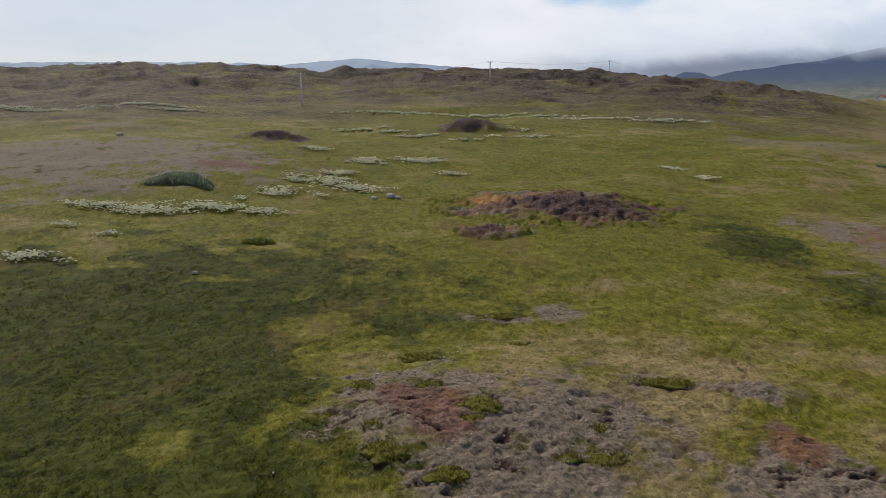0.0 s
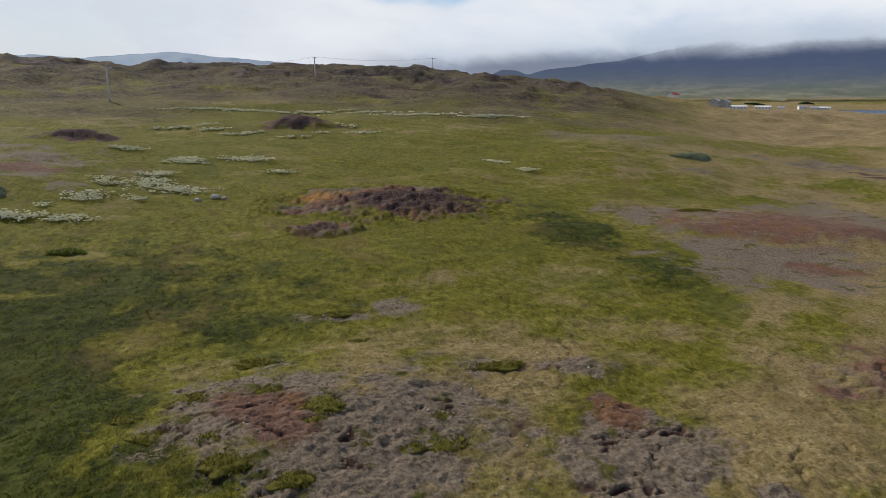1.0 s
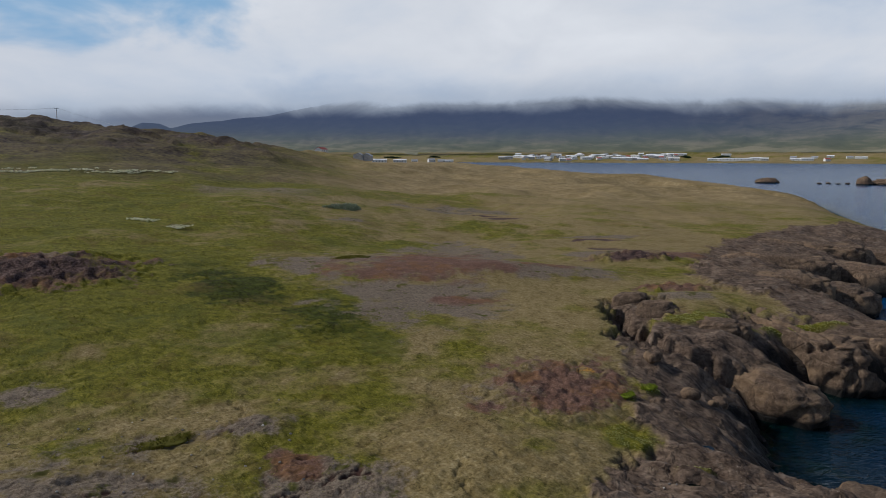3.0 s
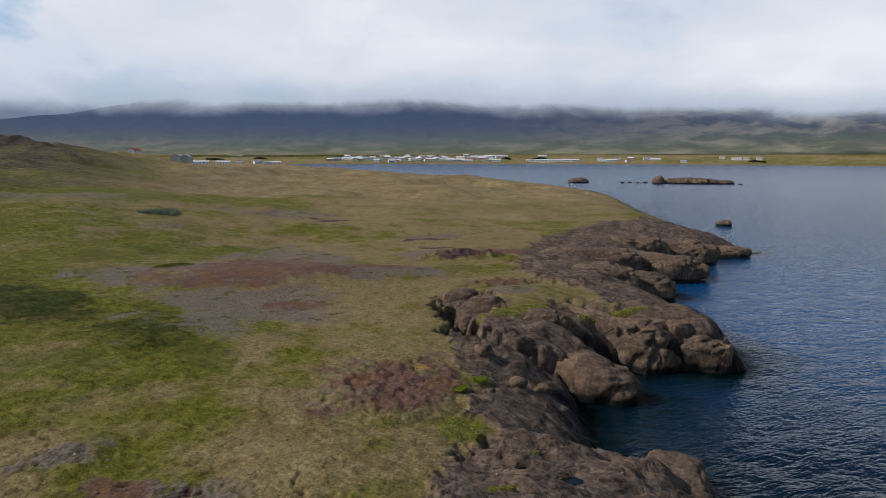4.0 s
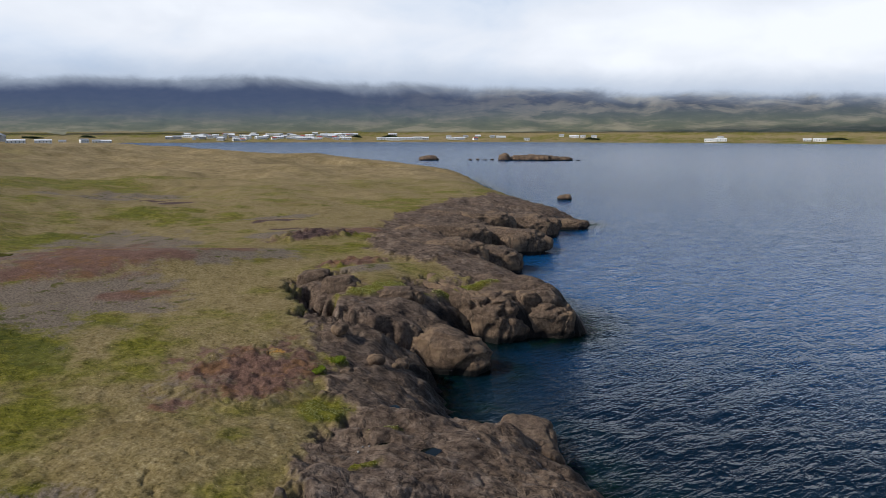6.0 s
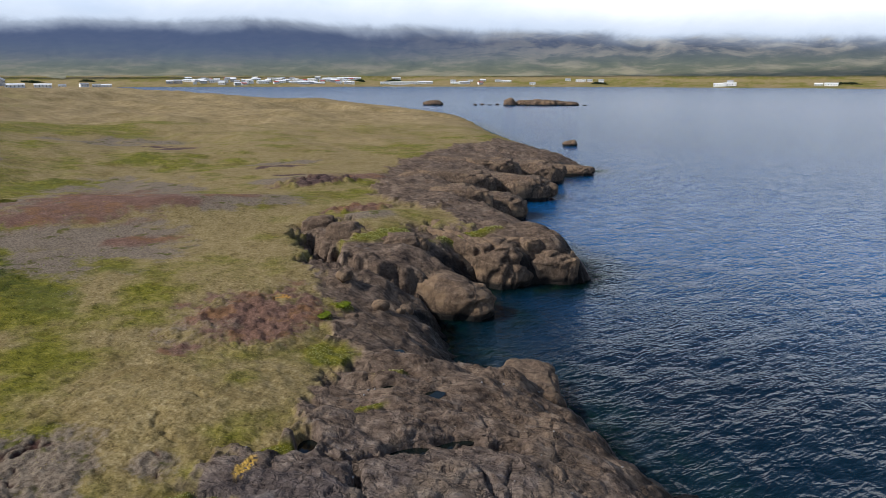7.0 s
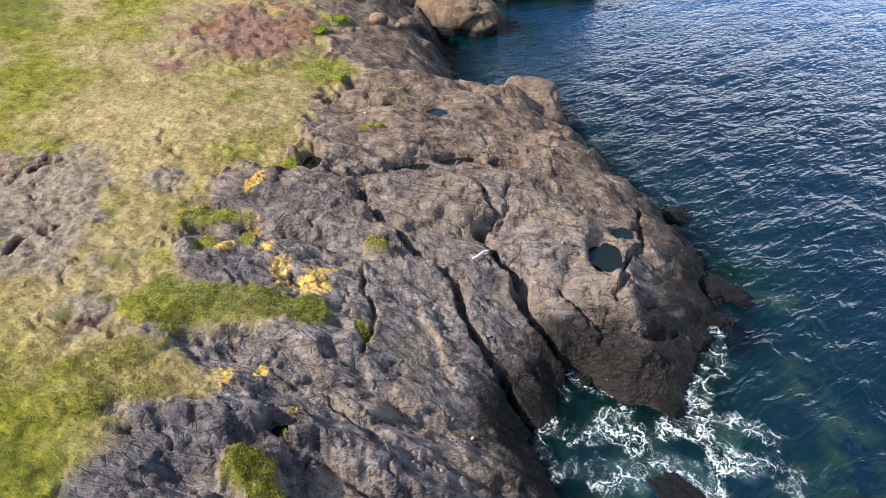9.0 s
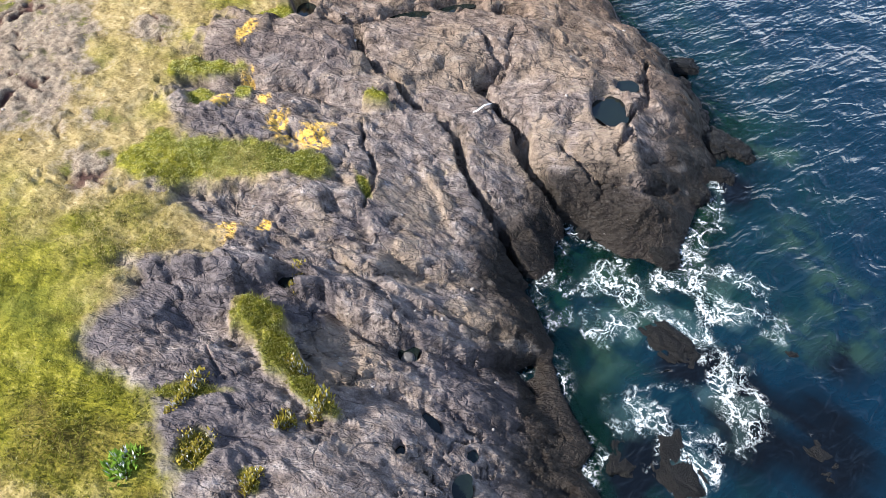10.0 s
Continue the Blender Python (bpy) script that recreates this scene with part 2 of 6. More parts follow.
    n.put(s.inputs["Normal"], b)
    n.end(s.outputs[0])
    return m


def sea_material():
    m, n = material("sea")
    p = n.place()
    bed, foam = n.attr("bed"), n.attr("foam")
    uv = n.node("ShaderNodeCombineXYZ")
    n.put(uv.inputs[0], n.vec("DOT_PRODUCT", p, (0.53, 0.85, 0.0)))
    n.put(uv.inputs[1], n.math("MULTIPLY", n.vec("DOT_PRODUCT", p, (0.85, -0.53, 0.0)), 0.40))
    w0, w1, w2, w3 = n.noise(uv.outputs[0], 0.34, 2, 0.5, 0.5), n.noise(uv.outputs[0], 0.95, 2, 0.5, 0.5), n.noise(uv.outputs[0], 1.9, 2, 0.5, 0.6), n.noise(uv.outputs[0], 5.5, 2, 0.6, 0.4)
    # wavelets with sharp crests
    w1, w2 = (n.math("SUBTRACT", 1.0, n.math("MULTIPLY", n.math("ABSOLUTE", n.math("SUBTRACT", w, 0.5)), 4.0)) for w in (w1, w2))
    h = n.math("ADD", n.math("ADD", n.math("MULTIPLY", w0, 1.0), n.math("MULTIPLY", w1, 0.42)), n.math("ADD", n.math("MULTIPLY", w2, 0.30), n.math("MULTIPLY", w3, 0.22)))
    b = n.bump(h, n.attr("chop"), 0.42)
    patch = n.fade(n.noise(p, 0.35, 3, 0.5, 0.4), 0.50, 0.66)
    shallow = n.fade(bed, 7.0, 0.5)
    # bluer with distance from the camera, painting reflected sky into the water colour
    body = n.mix(n.math("MULTIPLY", shallow, n.math("ADD", 0.35, n.math("MULTIPLY", patch, 0.65))), n.mix(n.attr("sky_tint"), (0.0009, 0.0085, 0.018), (0.004, 0.054, 0.155)), (0.0022, 0.013, 0.010))
    body = n.mix(n.attr("reef"), body, n.mix(n.noise(p, 1.6, 5, 0.7), (0.0003, 0.0007, 0.0012), (0.0018, 0.0022, 0.0030)))
    body = n.mix(n.math("MULTIPLY", n.attr("sand"), n.fade(n.noise(p, 0.9, 4, 0.6), 0.36, 0.6)), body, (0.011, 0.026, 0.019))
    milk = n.math("MULTIPLY", n.fade(n.math("ADD", foam, n.math("MULTIPLY", n.math("SUBTRACT", n.noise(p, 0.8, 4, 0.6), 0.5), 2.0)), 0.4, 1.3), 0.09)
    body = n.mix(milk, body, (0.16, 0.27, 0.25))
    s = n.node("ShaderNodeBsdfPrincipled", Roughness=0.07, IOR=1.333)
    n.put(s.inputs["Base Color"], body)
    n.put(s.inputs["Normal"], b)
    n.put(s.inputs["Roughness"], n.attr("ruffle"))
    see = n.node("ShaderNodeBsdfTransparent")
    see.inputs[0].default_value = (0.20, 0.46, 0.38, 1)
    thin = n.node("ShaderNodeMixShader")
    n.put(thin.inputs[0], n.math("MULTIPLY", n.math("MULTIPLY", n.fade(bed, 2.4, 0.0), 0.65), n.math("SUBTRACT", 1.0, n.attr("reef"))))
    n.put(thin.inputs[1], s.outputs[0])
    n.put(thin.inputs[2], see.outputs[0])
    # foam: torn threads along the eddies
    jig = n.node("ShaderNodeTexNoise", Scale=0.9, Detail=5.0, Roughness=0.6)
    n.put(jig.inputs["Vector"], p)
    q = n.vec("ADD", p, n.vec("SCALE", jig.outputs[1], 1.6))
    flow, thread, froth = n.noise(q, 1.0, 5, 0.6, 0.8), n.noise(q, 3.0, 5, 0.65, 0.9), n.noise(p, 9.0, 4, 0.7)
    web = n.fade(n.cellular(n.vec("ADD", q, n.vec("SCALE", jig.outputs[1], 0.5)), 1.25, "DISTANCE_TO_EDGE"), 0.060, 0.006)
    veins = n.math("MAXIMUM", n.math("MAXIMUM", web, n.math("MULTIPLY", n.fade(n.math("ABSOLUTE", n.math("SUBTRACT", flow, 0.5)), 0.010, 0.002), 0.8)), n.math("MULTIPLY", n.fade(n.math("ABSOLUTE", n.math("SUBTRACT", thread, 0.5)), 0.013, 0.002), 0.6))
    clump = n.noise(p, 0.75, 5, 0.65, 0.5)
    veins = n.math("MULTIPLY", veins, n.fade(froth, 0.36, 0.52))
    lace = n.math("MULTIPLY", n.math("MULTIPLY", veins, n.fade(n.math("ADD", foam, n.math("MULTIPLY", n.math("SUBTRACT", clump, 0.5), 5.0)), 0.30, 1.1)), n.fade(foam, 0.02, 0.2))
    white = n.node("ShaderNodeBsdfDiffuse")
    white.inputs[0].default_value = (0.78, 0.82, 0.82, 1)
    top = n.node("ShaderNodeMixShader")
    n.put(top.inputs[0], n.math("MULTIPLY", lace, 0.62, True))
    n.put(top.inputs[1], thin.outputs[0])
    n.put(top.inputs[2], white.outputs[0])
    n.end(top.outputs[0])
    return m


def mountain_material():
    m, n = material("mountain")
    p = n.place()
    sep = n.node("ShaderNodeSeparateXYZ")
    n.put(sep.inputs[0], p)
    low = n.noise(p, 0.006, 5, 0.6, 0.4)
    scree = n.noise(p, 0.02, 6, 0.65)
    rockc = n.ramp(scree, [(0.35, (0.018, 0.019, 0.024)), (0.5, (0.034, 0.033, 0.036)), (0.68, (0.065, 0.060, 0.056))])
    # pale tan patches towards the east paint sunlight onto the slopes
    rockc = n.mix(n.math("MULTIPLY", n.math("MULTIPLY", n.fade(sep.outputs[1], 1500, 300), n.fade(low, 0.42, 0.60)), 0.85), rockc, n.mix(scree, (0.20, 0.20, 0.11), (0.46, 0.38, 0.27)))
    grass = n.ramp(n.math("ADD", n.math("MULTIPLY", low, 0.7), n.math("MULTIPLY", scree, 0.3)), [(0.35, (0.055, 0.066, 0.034)), (0.48, (0.100, 0.105, 0.055)), (0.60, (0.22, 0.195, 0.12))])
    up = n.fade(n.math("ADD", sep.outputs[2], n.math("MULTIPLY", n.math("SUBTRACT", low, 0.5), 200)), 45, 130)
    s = n.node("ShaderNodeBsdfPrincipled", Roughness=0.95)
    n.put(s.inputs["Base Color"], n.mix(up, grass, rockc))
    n.put(s.inputs["Normal"], n.bump(scree, 0.35, 8.0))
    n.end(s.outputs[0])
    return m


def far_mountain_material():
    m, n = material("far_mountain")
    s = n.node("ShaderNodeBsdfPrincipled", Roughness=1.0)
    # pale blue base colour with the haze of distance painted in
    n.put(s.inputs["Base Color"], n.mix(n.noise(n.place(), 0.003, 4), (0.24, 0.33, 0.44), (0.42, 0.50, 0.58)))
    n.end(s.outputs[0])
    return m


def cloud_material():
    m, n = material("cloud")
    p = n.place()
    way = n.vec("NORMALIZE", n.vec("SUBTRACT", p, (0, 0, 18)))
    shade, cover = cloud_colour(n, way)
    sep = n.node("ShaderNodeSeparateXYZ")
    n.put(sep.inputs[0], p)
    z = sep.outputs[2]
    wisp = n.noise(n.vec("MULTIPLY", p, (1, 1, 1.6)), 0.0045, 6, 0.62, 0.5)
    waves = n.noise(n.vec("MULTIPLY", p, (1, 1, 0.2)), 0.0016, 2)
    # the base sinks a little towards the east end of the ridge
    ends = n.math("ADD", n.math("MULTIPLY", n.math("MAXIMUM", n.math("SUBTRACT", 1117, sep.outputs[1]), 0.0), 0.045), n.math("MULTIPLY", n.math("MAXIMUM", n.math("SUBTRACT", sep.outputs[1], 1150), 0.0), 0.035))
    base = n.math("ADD", n.math("SUBTRACT", 140, ends), n.math("MULTIPLY", n.math("SUBTRACT", waves, 0.5), 36))
    lift = n.math("SUBTRACT", z, n.math("ADD", base, n.math("MULTIPLY", n.math("SUBTRACT", wisp, 0.5), 55)))
    ways = n.node("ShaderNodeSeparateXYZ")
    n.put(ways.inputs[0], way)
    west = n.fade(ways.outputs[0], 0.40, 0.50)
    dense = n.math("MULTIPLY", n.fade(lift, -14, 34), west)
    top = n.fade(z, 620, 300)
    dense = n.math("MULTIPLY", dense, top)
    under = n.fade(lift, 0, 110)
    colour = n.mix(under, (0.62, 0.70, 0.82), shade)
    # blue-grey veil that glows in front of the mountain, painted as haze
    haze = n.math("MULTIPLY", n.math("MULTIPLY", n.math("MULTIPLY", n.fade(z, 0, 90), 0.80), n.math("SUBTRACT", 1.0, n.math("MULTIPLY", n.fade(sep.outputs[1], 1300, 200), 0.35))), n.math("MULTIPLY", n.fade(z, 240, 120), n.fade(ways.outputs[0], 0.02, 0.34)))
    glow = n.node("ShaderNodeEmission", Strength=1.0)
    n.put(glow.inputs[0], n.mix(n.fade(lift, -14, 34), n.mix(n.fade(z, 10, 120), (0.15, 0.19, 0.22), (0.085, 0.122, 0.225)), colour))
    clear = n.node("ShaderNodeBsdfTransparent")
    mixed = n.node("ShaderNodeMixShader")
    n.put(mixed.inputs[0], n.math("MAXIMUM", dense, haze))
    n.put(mixed.inputs[1], clear.outputs[0])
    n.put(mixed.inputs[2], glow.outputs[0])
    n.end(mixed.outputs[0])
    return m


for key, make in (("ground", ground_material), ("sea", sea_material), ("mountain", mountain_material), ("far_mountain", far_mountain_material), ("cloud", cloud_material)):
    MAT[key] = make()

# ---------------------------------------------------------------- the land as a height function
EYE = 18.0   # the camera's height over the sea


def lattice(ix, iy, seed):
    h = (ix.astype(np.int64) * 374761393 + iy.astype(np.int64) * 668265263 + seed * 1274126177) & 0xFFFFFFFF
    h = ((h ^ (h >> 13)) * 1274126177) & 0xFFFFFFFF
    h = ((h ^ (h >> 16)) * 2246822519) & 0xFFFFFFFF
    return ((h ^ (h >> 15)) & 0xFFFF) / 65535.0


def vnoise(x, y, seed=0):
    """Smooth value noise, 0 to 1, one cell a unit."""
    ix, iy = np.floor(x), np.floor(y)
    fx, fy = x - ix, y - iy
    fx, fy = fx * fx * fx * (fx * (fx * 6 - 15) + 10), fy * fy * fy * (fy * (fy * 6 - 15) + 10)
    a, b = lattice(ix, iy, seed), lattice(ix + 1, iy, seed)
    c, d = lattice(ix, iy + 1, seed), lattice(ix + 1, iy + 1, seed)
    return (a + (b - a) * fx) * (1 - fy) + (c + (d - c) * fx) * fy


def fbm(x, y, seed=0, octaves=4, gain=0.5):
    """Sum of octaves, about -1 to 1."""
    total, amp, norm = 0.0, 1.0, 0.0
    for k in range(octaves):
        c, s = math.cos(0.6 * k), math.sin(0.6 * k)
        total = total + amp * (2 * vnoise((x * c - y * s) * 2 ** k + 17.3 * k, (x * s + y * c) * 2 ** k, seed + k) - 1)
        norm += amp
        amp *= gain
    return total / norm * 1.6


def ridged(x, y, seed=0, octaves=3):
    total, amp, norm = 0.0, 1.0, 0.0
    for k in range(octaves):
        total = total + amp * (1 - np.abs(2 * vnoise(x * 2.1 ** k + 5.1 * k, y * 2.1 ** k, seed + k) - 1) * 1.6)
        norm += amp
        amp *= 0.5
    return total / norm


def cells(x, y, seed=0):
    """Worley cells: distance to the nearest and to the second point, and the cell's own random value."""
    ix, iy = np.floor(x), np.floor(y)
    d1, d2, val = np.full(x.shape, 9.0), np.full(x.shape, 9.0), np.zeros(x.shape)
    for dx in (-1, 0, 1):
        for dy in (-1, 0, 1):
            cx, cy = ix + dx, iy + dy
            d = np.hypot(cx + lattice(cx, cy, seed) - x, cy + lattice(cx, cy, seed + 7) - y)
            near = d < d1
            d2 = np.where(near, d1, np.minimum(d2, d))
            val = np.where(near, lattice(cx, cy, seed + 13), val)
            d1 = np.where(near, d, d1)
    return d1, d2, val


def step(a, b, v):
    t = np.clip((v - a) / (b - a), 0, 1)
    return t * t * (3 - 2 * t)


def line_distance(x, y, pts):
    best = np.full(x.shape, 1e9)
    for (ax, ay), (bx, by) in zip(pts[:-1], pts[1:]):
        ex, ey = bx - ax, by - ay
        t = np.clip(((x - ax) * ex + (y - ay) * ey) / (ex * ex + ey * ey), 0, 1)
        best = np.minimum(best, np.hypot(x - ax - t * ex, y - ay - t * ey))
    return best


def inside(x, y, pts):
    odd = np.zeros(x.shape, bool)
    for (ax, ay), (bx, by) in zip(pts, pts[1:] + pts[:1]):
        if ay != by:
            odd ^= ((ay > y) != (by > y)) & (x < (bx - ax) * (y - ay) / (by - ay) + ax)
    return odd


# the shore, from behind the camera along the slabs and headlands to the bay
SHORE_NEAR = [(-1500, -1700), (-200, -260), (-40, -45), (-12, -20), (-2, -10), (4, -4.5), (7.0, -2.2), (8.0, -1.1), (8.3, -0.4), (9.1, -0.6), (9.6, -0.2), (10.5, 0.6),
              (11.3, 1.1), (12.0, 1.1), (12.9, 1.9), (13.8, 2.7), (14.4, 2.5), (15.1, 1.9), (16.0, 1.9), (16.7, 1.5), (16.4, 0.5), (16.3, -0.2), (16.4, -1.2), (16.9, -1.8),
              (17.8, -1.7), (18.7, -1.8), (20.2, -2.1), (21.5, -2.6), (22.8, -2.7), (24.0, -2.2), (25.2, -1.3), (26.6, -0.4), (28.0, 0.1), (28.8, 1.2), (29.7, 2.1), (31, 3.1), (32.5, 4.1)]
SHORE_HEADS = [(33.4, 5.3), (35.4, 7.4), (36.6, 7.9), (36.2, 10.4), (36.9, 12.9), (40.8, 15.6), (44.4, 18.3), (45.9, 18.9), (48.5, 15.9),
               (52.5, 19.3), (54.6, 18.4), (58, 12.7), (59.8, 10.3), (65, 11), (72, 18), (80, 26), (86.8, 24.7), (87, 29), (97, 33),
               (103.5, 25.8), (109, 31), (121.4, 31), (128, 27), (136, 22.5), (142, 30), (165, 42)]
SHORE_BAY = [(200, 62), (260, 92), (320, 150), (370, 250), (480, 420), (700, 700), (927, 981), (1200, 1400), (2600, 3700), (-3500, 5000), (-4500, -2500)]
SHORE = SHORE_NEAR + SHORE_HEADS + SHORE_BAY
# where turf ends and bare rock begins
TURF = [(-200, -240), (-30, -20), (-4, -2), (1.2, 4.0), (2.7, 7.1), (3.7, 8.2), (4.4, 9.1), (4.5, 10.6), (5.0, 11.2), (5.6, 11.1), (6.5, 10.9), (7.1, 11.3), (7.3, 12.0), (8.5, 9.9), (8.9, 10.1),
        (9.4, 11.1), (9.8, 12.3), (10.0, 13.6), (10.3, 13.4), (11.6, 13.0), (12.4, 13.3), (13.0, 14.5), (14.6, 15.1), (15.4, 14.7), (15.8, 15.9), (16.4, 15.8), (17.8, 15.6), (18.7, 14.6), (20.2, 14.0),
        (22.5, 15.9), (25.3, 15.8), (27.5, 16.2), (29.6, 18.2), (33.3, 20.6), (36.9, 22.8),
        (41.9, 28), (50.8, 34.6), (54, 31.5), (50.5, 27.5), (55, 25.2), (59, 21.6), (62, 24), (66, 33), (69, 36), (78, 41), (92, 46), (112, 48.5), (130, 49), (148, 47.5), (160, 43)]
# bearing from the camera, elevation of the crest seen there, its distance
CREST = [(-180, -8.0, 200), (-120, -2.0, 250), (-60, 1.5, 400), (-36, 2.1, 420), (-21, 2.7, 430), (-10, 2.3, 410), (0, 2.4, 400), (10, 2.2, 400),
         (18, 1.7, 380), (24, 1.05, 360), (28, 0.6, 340), (31, 0.0, 330), (35.5, -0.75, 330), (39, -1.1, 350), (43, -1.4, 380), (48, -1.75, 360), (54, -2.0, 330), (62, -2.45, 300),
         (70, -3.2, 240), (80, -4.6, 170), (110, -8.0, 140), (180, -8.0, 200)]
# mounds on the land: x, y, height, half-length, half-width, turn
MOUNDS = [(0.5, 27, 0.9, 9, 6.5, 20), (47, 54, 1.3, 14, 8, -30), (54, 46, 0.7, 9, 4, -30),
          (-45, 90, 1.6, 30, 20, 10), (14.3, 29.0, 0.5, 2.4, 1.8, 30), (21, 20, 0.4, 5, 4, 20), (56, 29.5, 0.7, 6, 3.5, -25), (75, 48, 0.6, 7, 4, -30)]
# knolls of broken crust: x, y, height, half-length, half-width, turn
KNOLLS = [(11.5, 69.5, 1.2, 13, 9.0, -8), (14.5, 69.0, 0.25, 6.0, 3.0, -8), (4.2, 59.3, 0.35, 3.4, 1.7, 0), (5.0, 131, 1.9, 8.0, 4.0, 0), (-27, 110, 1.1, 6.5, 3.2, 0), (30.2, 23.6, 0.22, 5.3, 3.7, 22), (72.5, 46, 0.4, 5.5, 1.8, -35), (60, 33, 0.3, 4.0, 2.0, -30)]
# tears in the turf: half-width, points
TEARS = [(0.26, [(11.5, 17.1), (9.9, 16.4), (9.0, 15.8), (9.0, 15.2), (9.3, 14.2), (9.6, 13.6), (10.3, 13.4)]), (0.16, [(10.3, 13.4), (10.6, 13.9)]), (0.30, [(20.8, 19.8), (20.4, 18.6)]), (0.30, [(19.0, 19.9), (18.2, 19.2), (17.8, 18.6), (17.3, 17.9)]),
         (0.24, [(16.7, 18.1), (16.2, 17.4), (15.6, 16.7)]), (0.40, [(15.0, 33.0), (14.6, 30.8), (14.1, 28.9), (14.7, 28.2)]), (0.22, [(14.9, 32.5), (15.9, 31.0)]), (0.2, [(14.2, 15.8), (13.4, 14.9)]), (0.22, [(12.3, 19.2), (11.8, 18.3)]),
         (0.2, [(13.9, 21.4), (13.1, 20.9)]), (0.3, [(-4.6, 26.4), (-3.4, 26.9), (-2.2, 26.4), (-1.2, 25.2), (-0.2, 24.2)]), (0.22, [(-5.6, 25.0), (-4.8, 24.3)]), (0.25, [(1.6, 22.0), (2.2, 21.4)]), (0.25, [(-6.6, 30.4), (-5.4, 30.0)]), (0.2, [(23.0, 24.4), (22.2, 23.8)])]
# clefts in the rock: depth, half-width, points
CLEFTS = [(0.8, 0.19, [(19.6, 12.6), (19.5, 11.2), (18.7, 10.6), (17.9, 9.1), (17.5, 7.6), (17.1, 6.6), (16.0, 5.5), (15.0, 4.3), (14.4, 3.3), (14.1, 2.5)]),
          (1.0, 0.29, [(20.4, 6.2), (19.9, 6.5), (19.4, 5.8), (18.6, 4.7), (17.7, 3.8), (17.0, 2.6), (16.6, 1.5)]),
          (0.25, 0.09, [(16.0, 9.2), (13.4, 7.9), (12.4, 7.5)]),
          (0.3, 0.12, [(18.6, 3.0), (18.0, 1.4), (18.7, -0.3), (19.5, -1.1)]),
          (0.35, 0.13, [(19.0, 1.0), (19.6, 1.2), (22.0, 0.8), (25.6, 1.2)]),
          (0.4, 0.14, [(21.2, 5.8), (20.4, 6.3), (20.0, 6.1)]),
          (2.4, 1.5, [(45.8, 19.2), (43.3, 23.2), (44.5, 27.5), (49, 32.5)]),
          (0.5, 0.25, [(23.9, 6.5), (23.3, 7.8), (21.9, 9.5), (20.5, 11.0), (19.3, 11.9)]),
          (0.35, 0.15, [(19.9, 6.1), (20.9, 5.7), (21.5, 7.1)])]
# ledges, down to the right of their run: drop, how far it fades, points
LEDGES = [(0.55, 1.3, [(15.2, 14.1), (16.2, 12.5), (16.8, 10.7), (16.9, 9.4), (17.8, 9.0)]),
          (0.40, 0.9, [(10.2, 13.3), (10.7, 11.6), (11.4, 10.1), (11.6, 8.6), (12.2, 8.4), (12.2, 7.4), (11.7, 6.9), (12.0, 5.8)]),
          (0.75, 1.6, [(8.2, 9.5), (8.6, 8.7), (8.9, 8.2), (8.8, 7.4), (9.2, 7.0), (8.9, 5.9), (9.0, 5.0), (9.5, 4.1), (10.0, 3.2), (11.0, 1.8), (11.8, 1.2)]),
          (0.30, 0.8, [(13.6, 11.2), (13.4, 9.7), (13.2, 8.5), (12.6, 7.9)]),
          (0.30, 0.8, [(7.2, 8.6), (7.4, 7.2), (7.0, 5.9), (7.3, 4.6)]),
          (0.3, 0.8, [(10.7, 9.26), (11.3, 7.13), (11.8, 5.18), (12.5, 3.8)]),
          (0.3, 0.8, [(10.1, 6.86), (10.3, 4.55), (11.1, 3.14), (11.7, 1.58)]),
          (0.25, 0.7, [(9.84, 10.1), (10.4, 8.75), (10.4, 6.65)]),
          (0.3, 0.8, [(6.07, 5.59), (7.5, 4.31), (8, 2.66), (8.79, 0.64)]),
          (0.25, 0.7, [(6.56, 9.96), (7.4, 8.92), (6.98, 7.45)]),
          (0.3, 0.8, [(15.9, 7.72), (14.8, 6.44), (13.8, 5.26), (13.1, 4.21)]),
          (0.35, 1.0, [(23.9, 7.5), (22.4, 9.2), (21.0, 10.6), (19.6, 11.9)])]
# hollows that hold water: x, y, half-length, half-width, turn
POOLS = [(19.8, 13.5, 0.75, 0.42, 20), (21.7, 10.2, 0.95, 0.36, -50), (23.2, 8.9, 0.8, 0.24, -50), (20.9, 1.9, 0.85, 0.62, 20), (22.4, 1.6, 0.5, 0.40, 0),
         (7.2, 3.2, 0.34, 0.13, 60), (6.0, 3.5, 0.14, 0.12, 0), (6.9, 2.0, 0.15, 0.12, 0), (5.9, 1.9, 0.32, 0.24, 0), (8.9, 4.6, 0.3, 0.26, 0),
         (32.2, 15.7, 0.5, 0.35, 0), (26.5, 11.3, 0.8, 0.36, -30), (26.1, 13.3, 0.5, 0.22, -30), (9.0, 7.9, 0.5, 0.2, -70)]
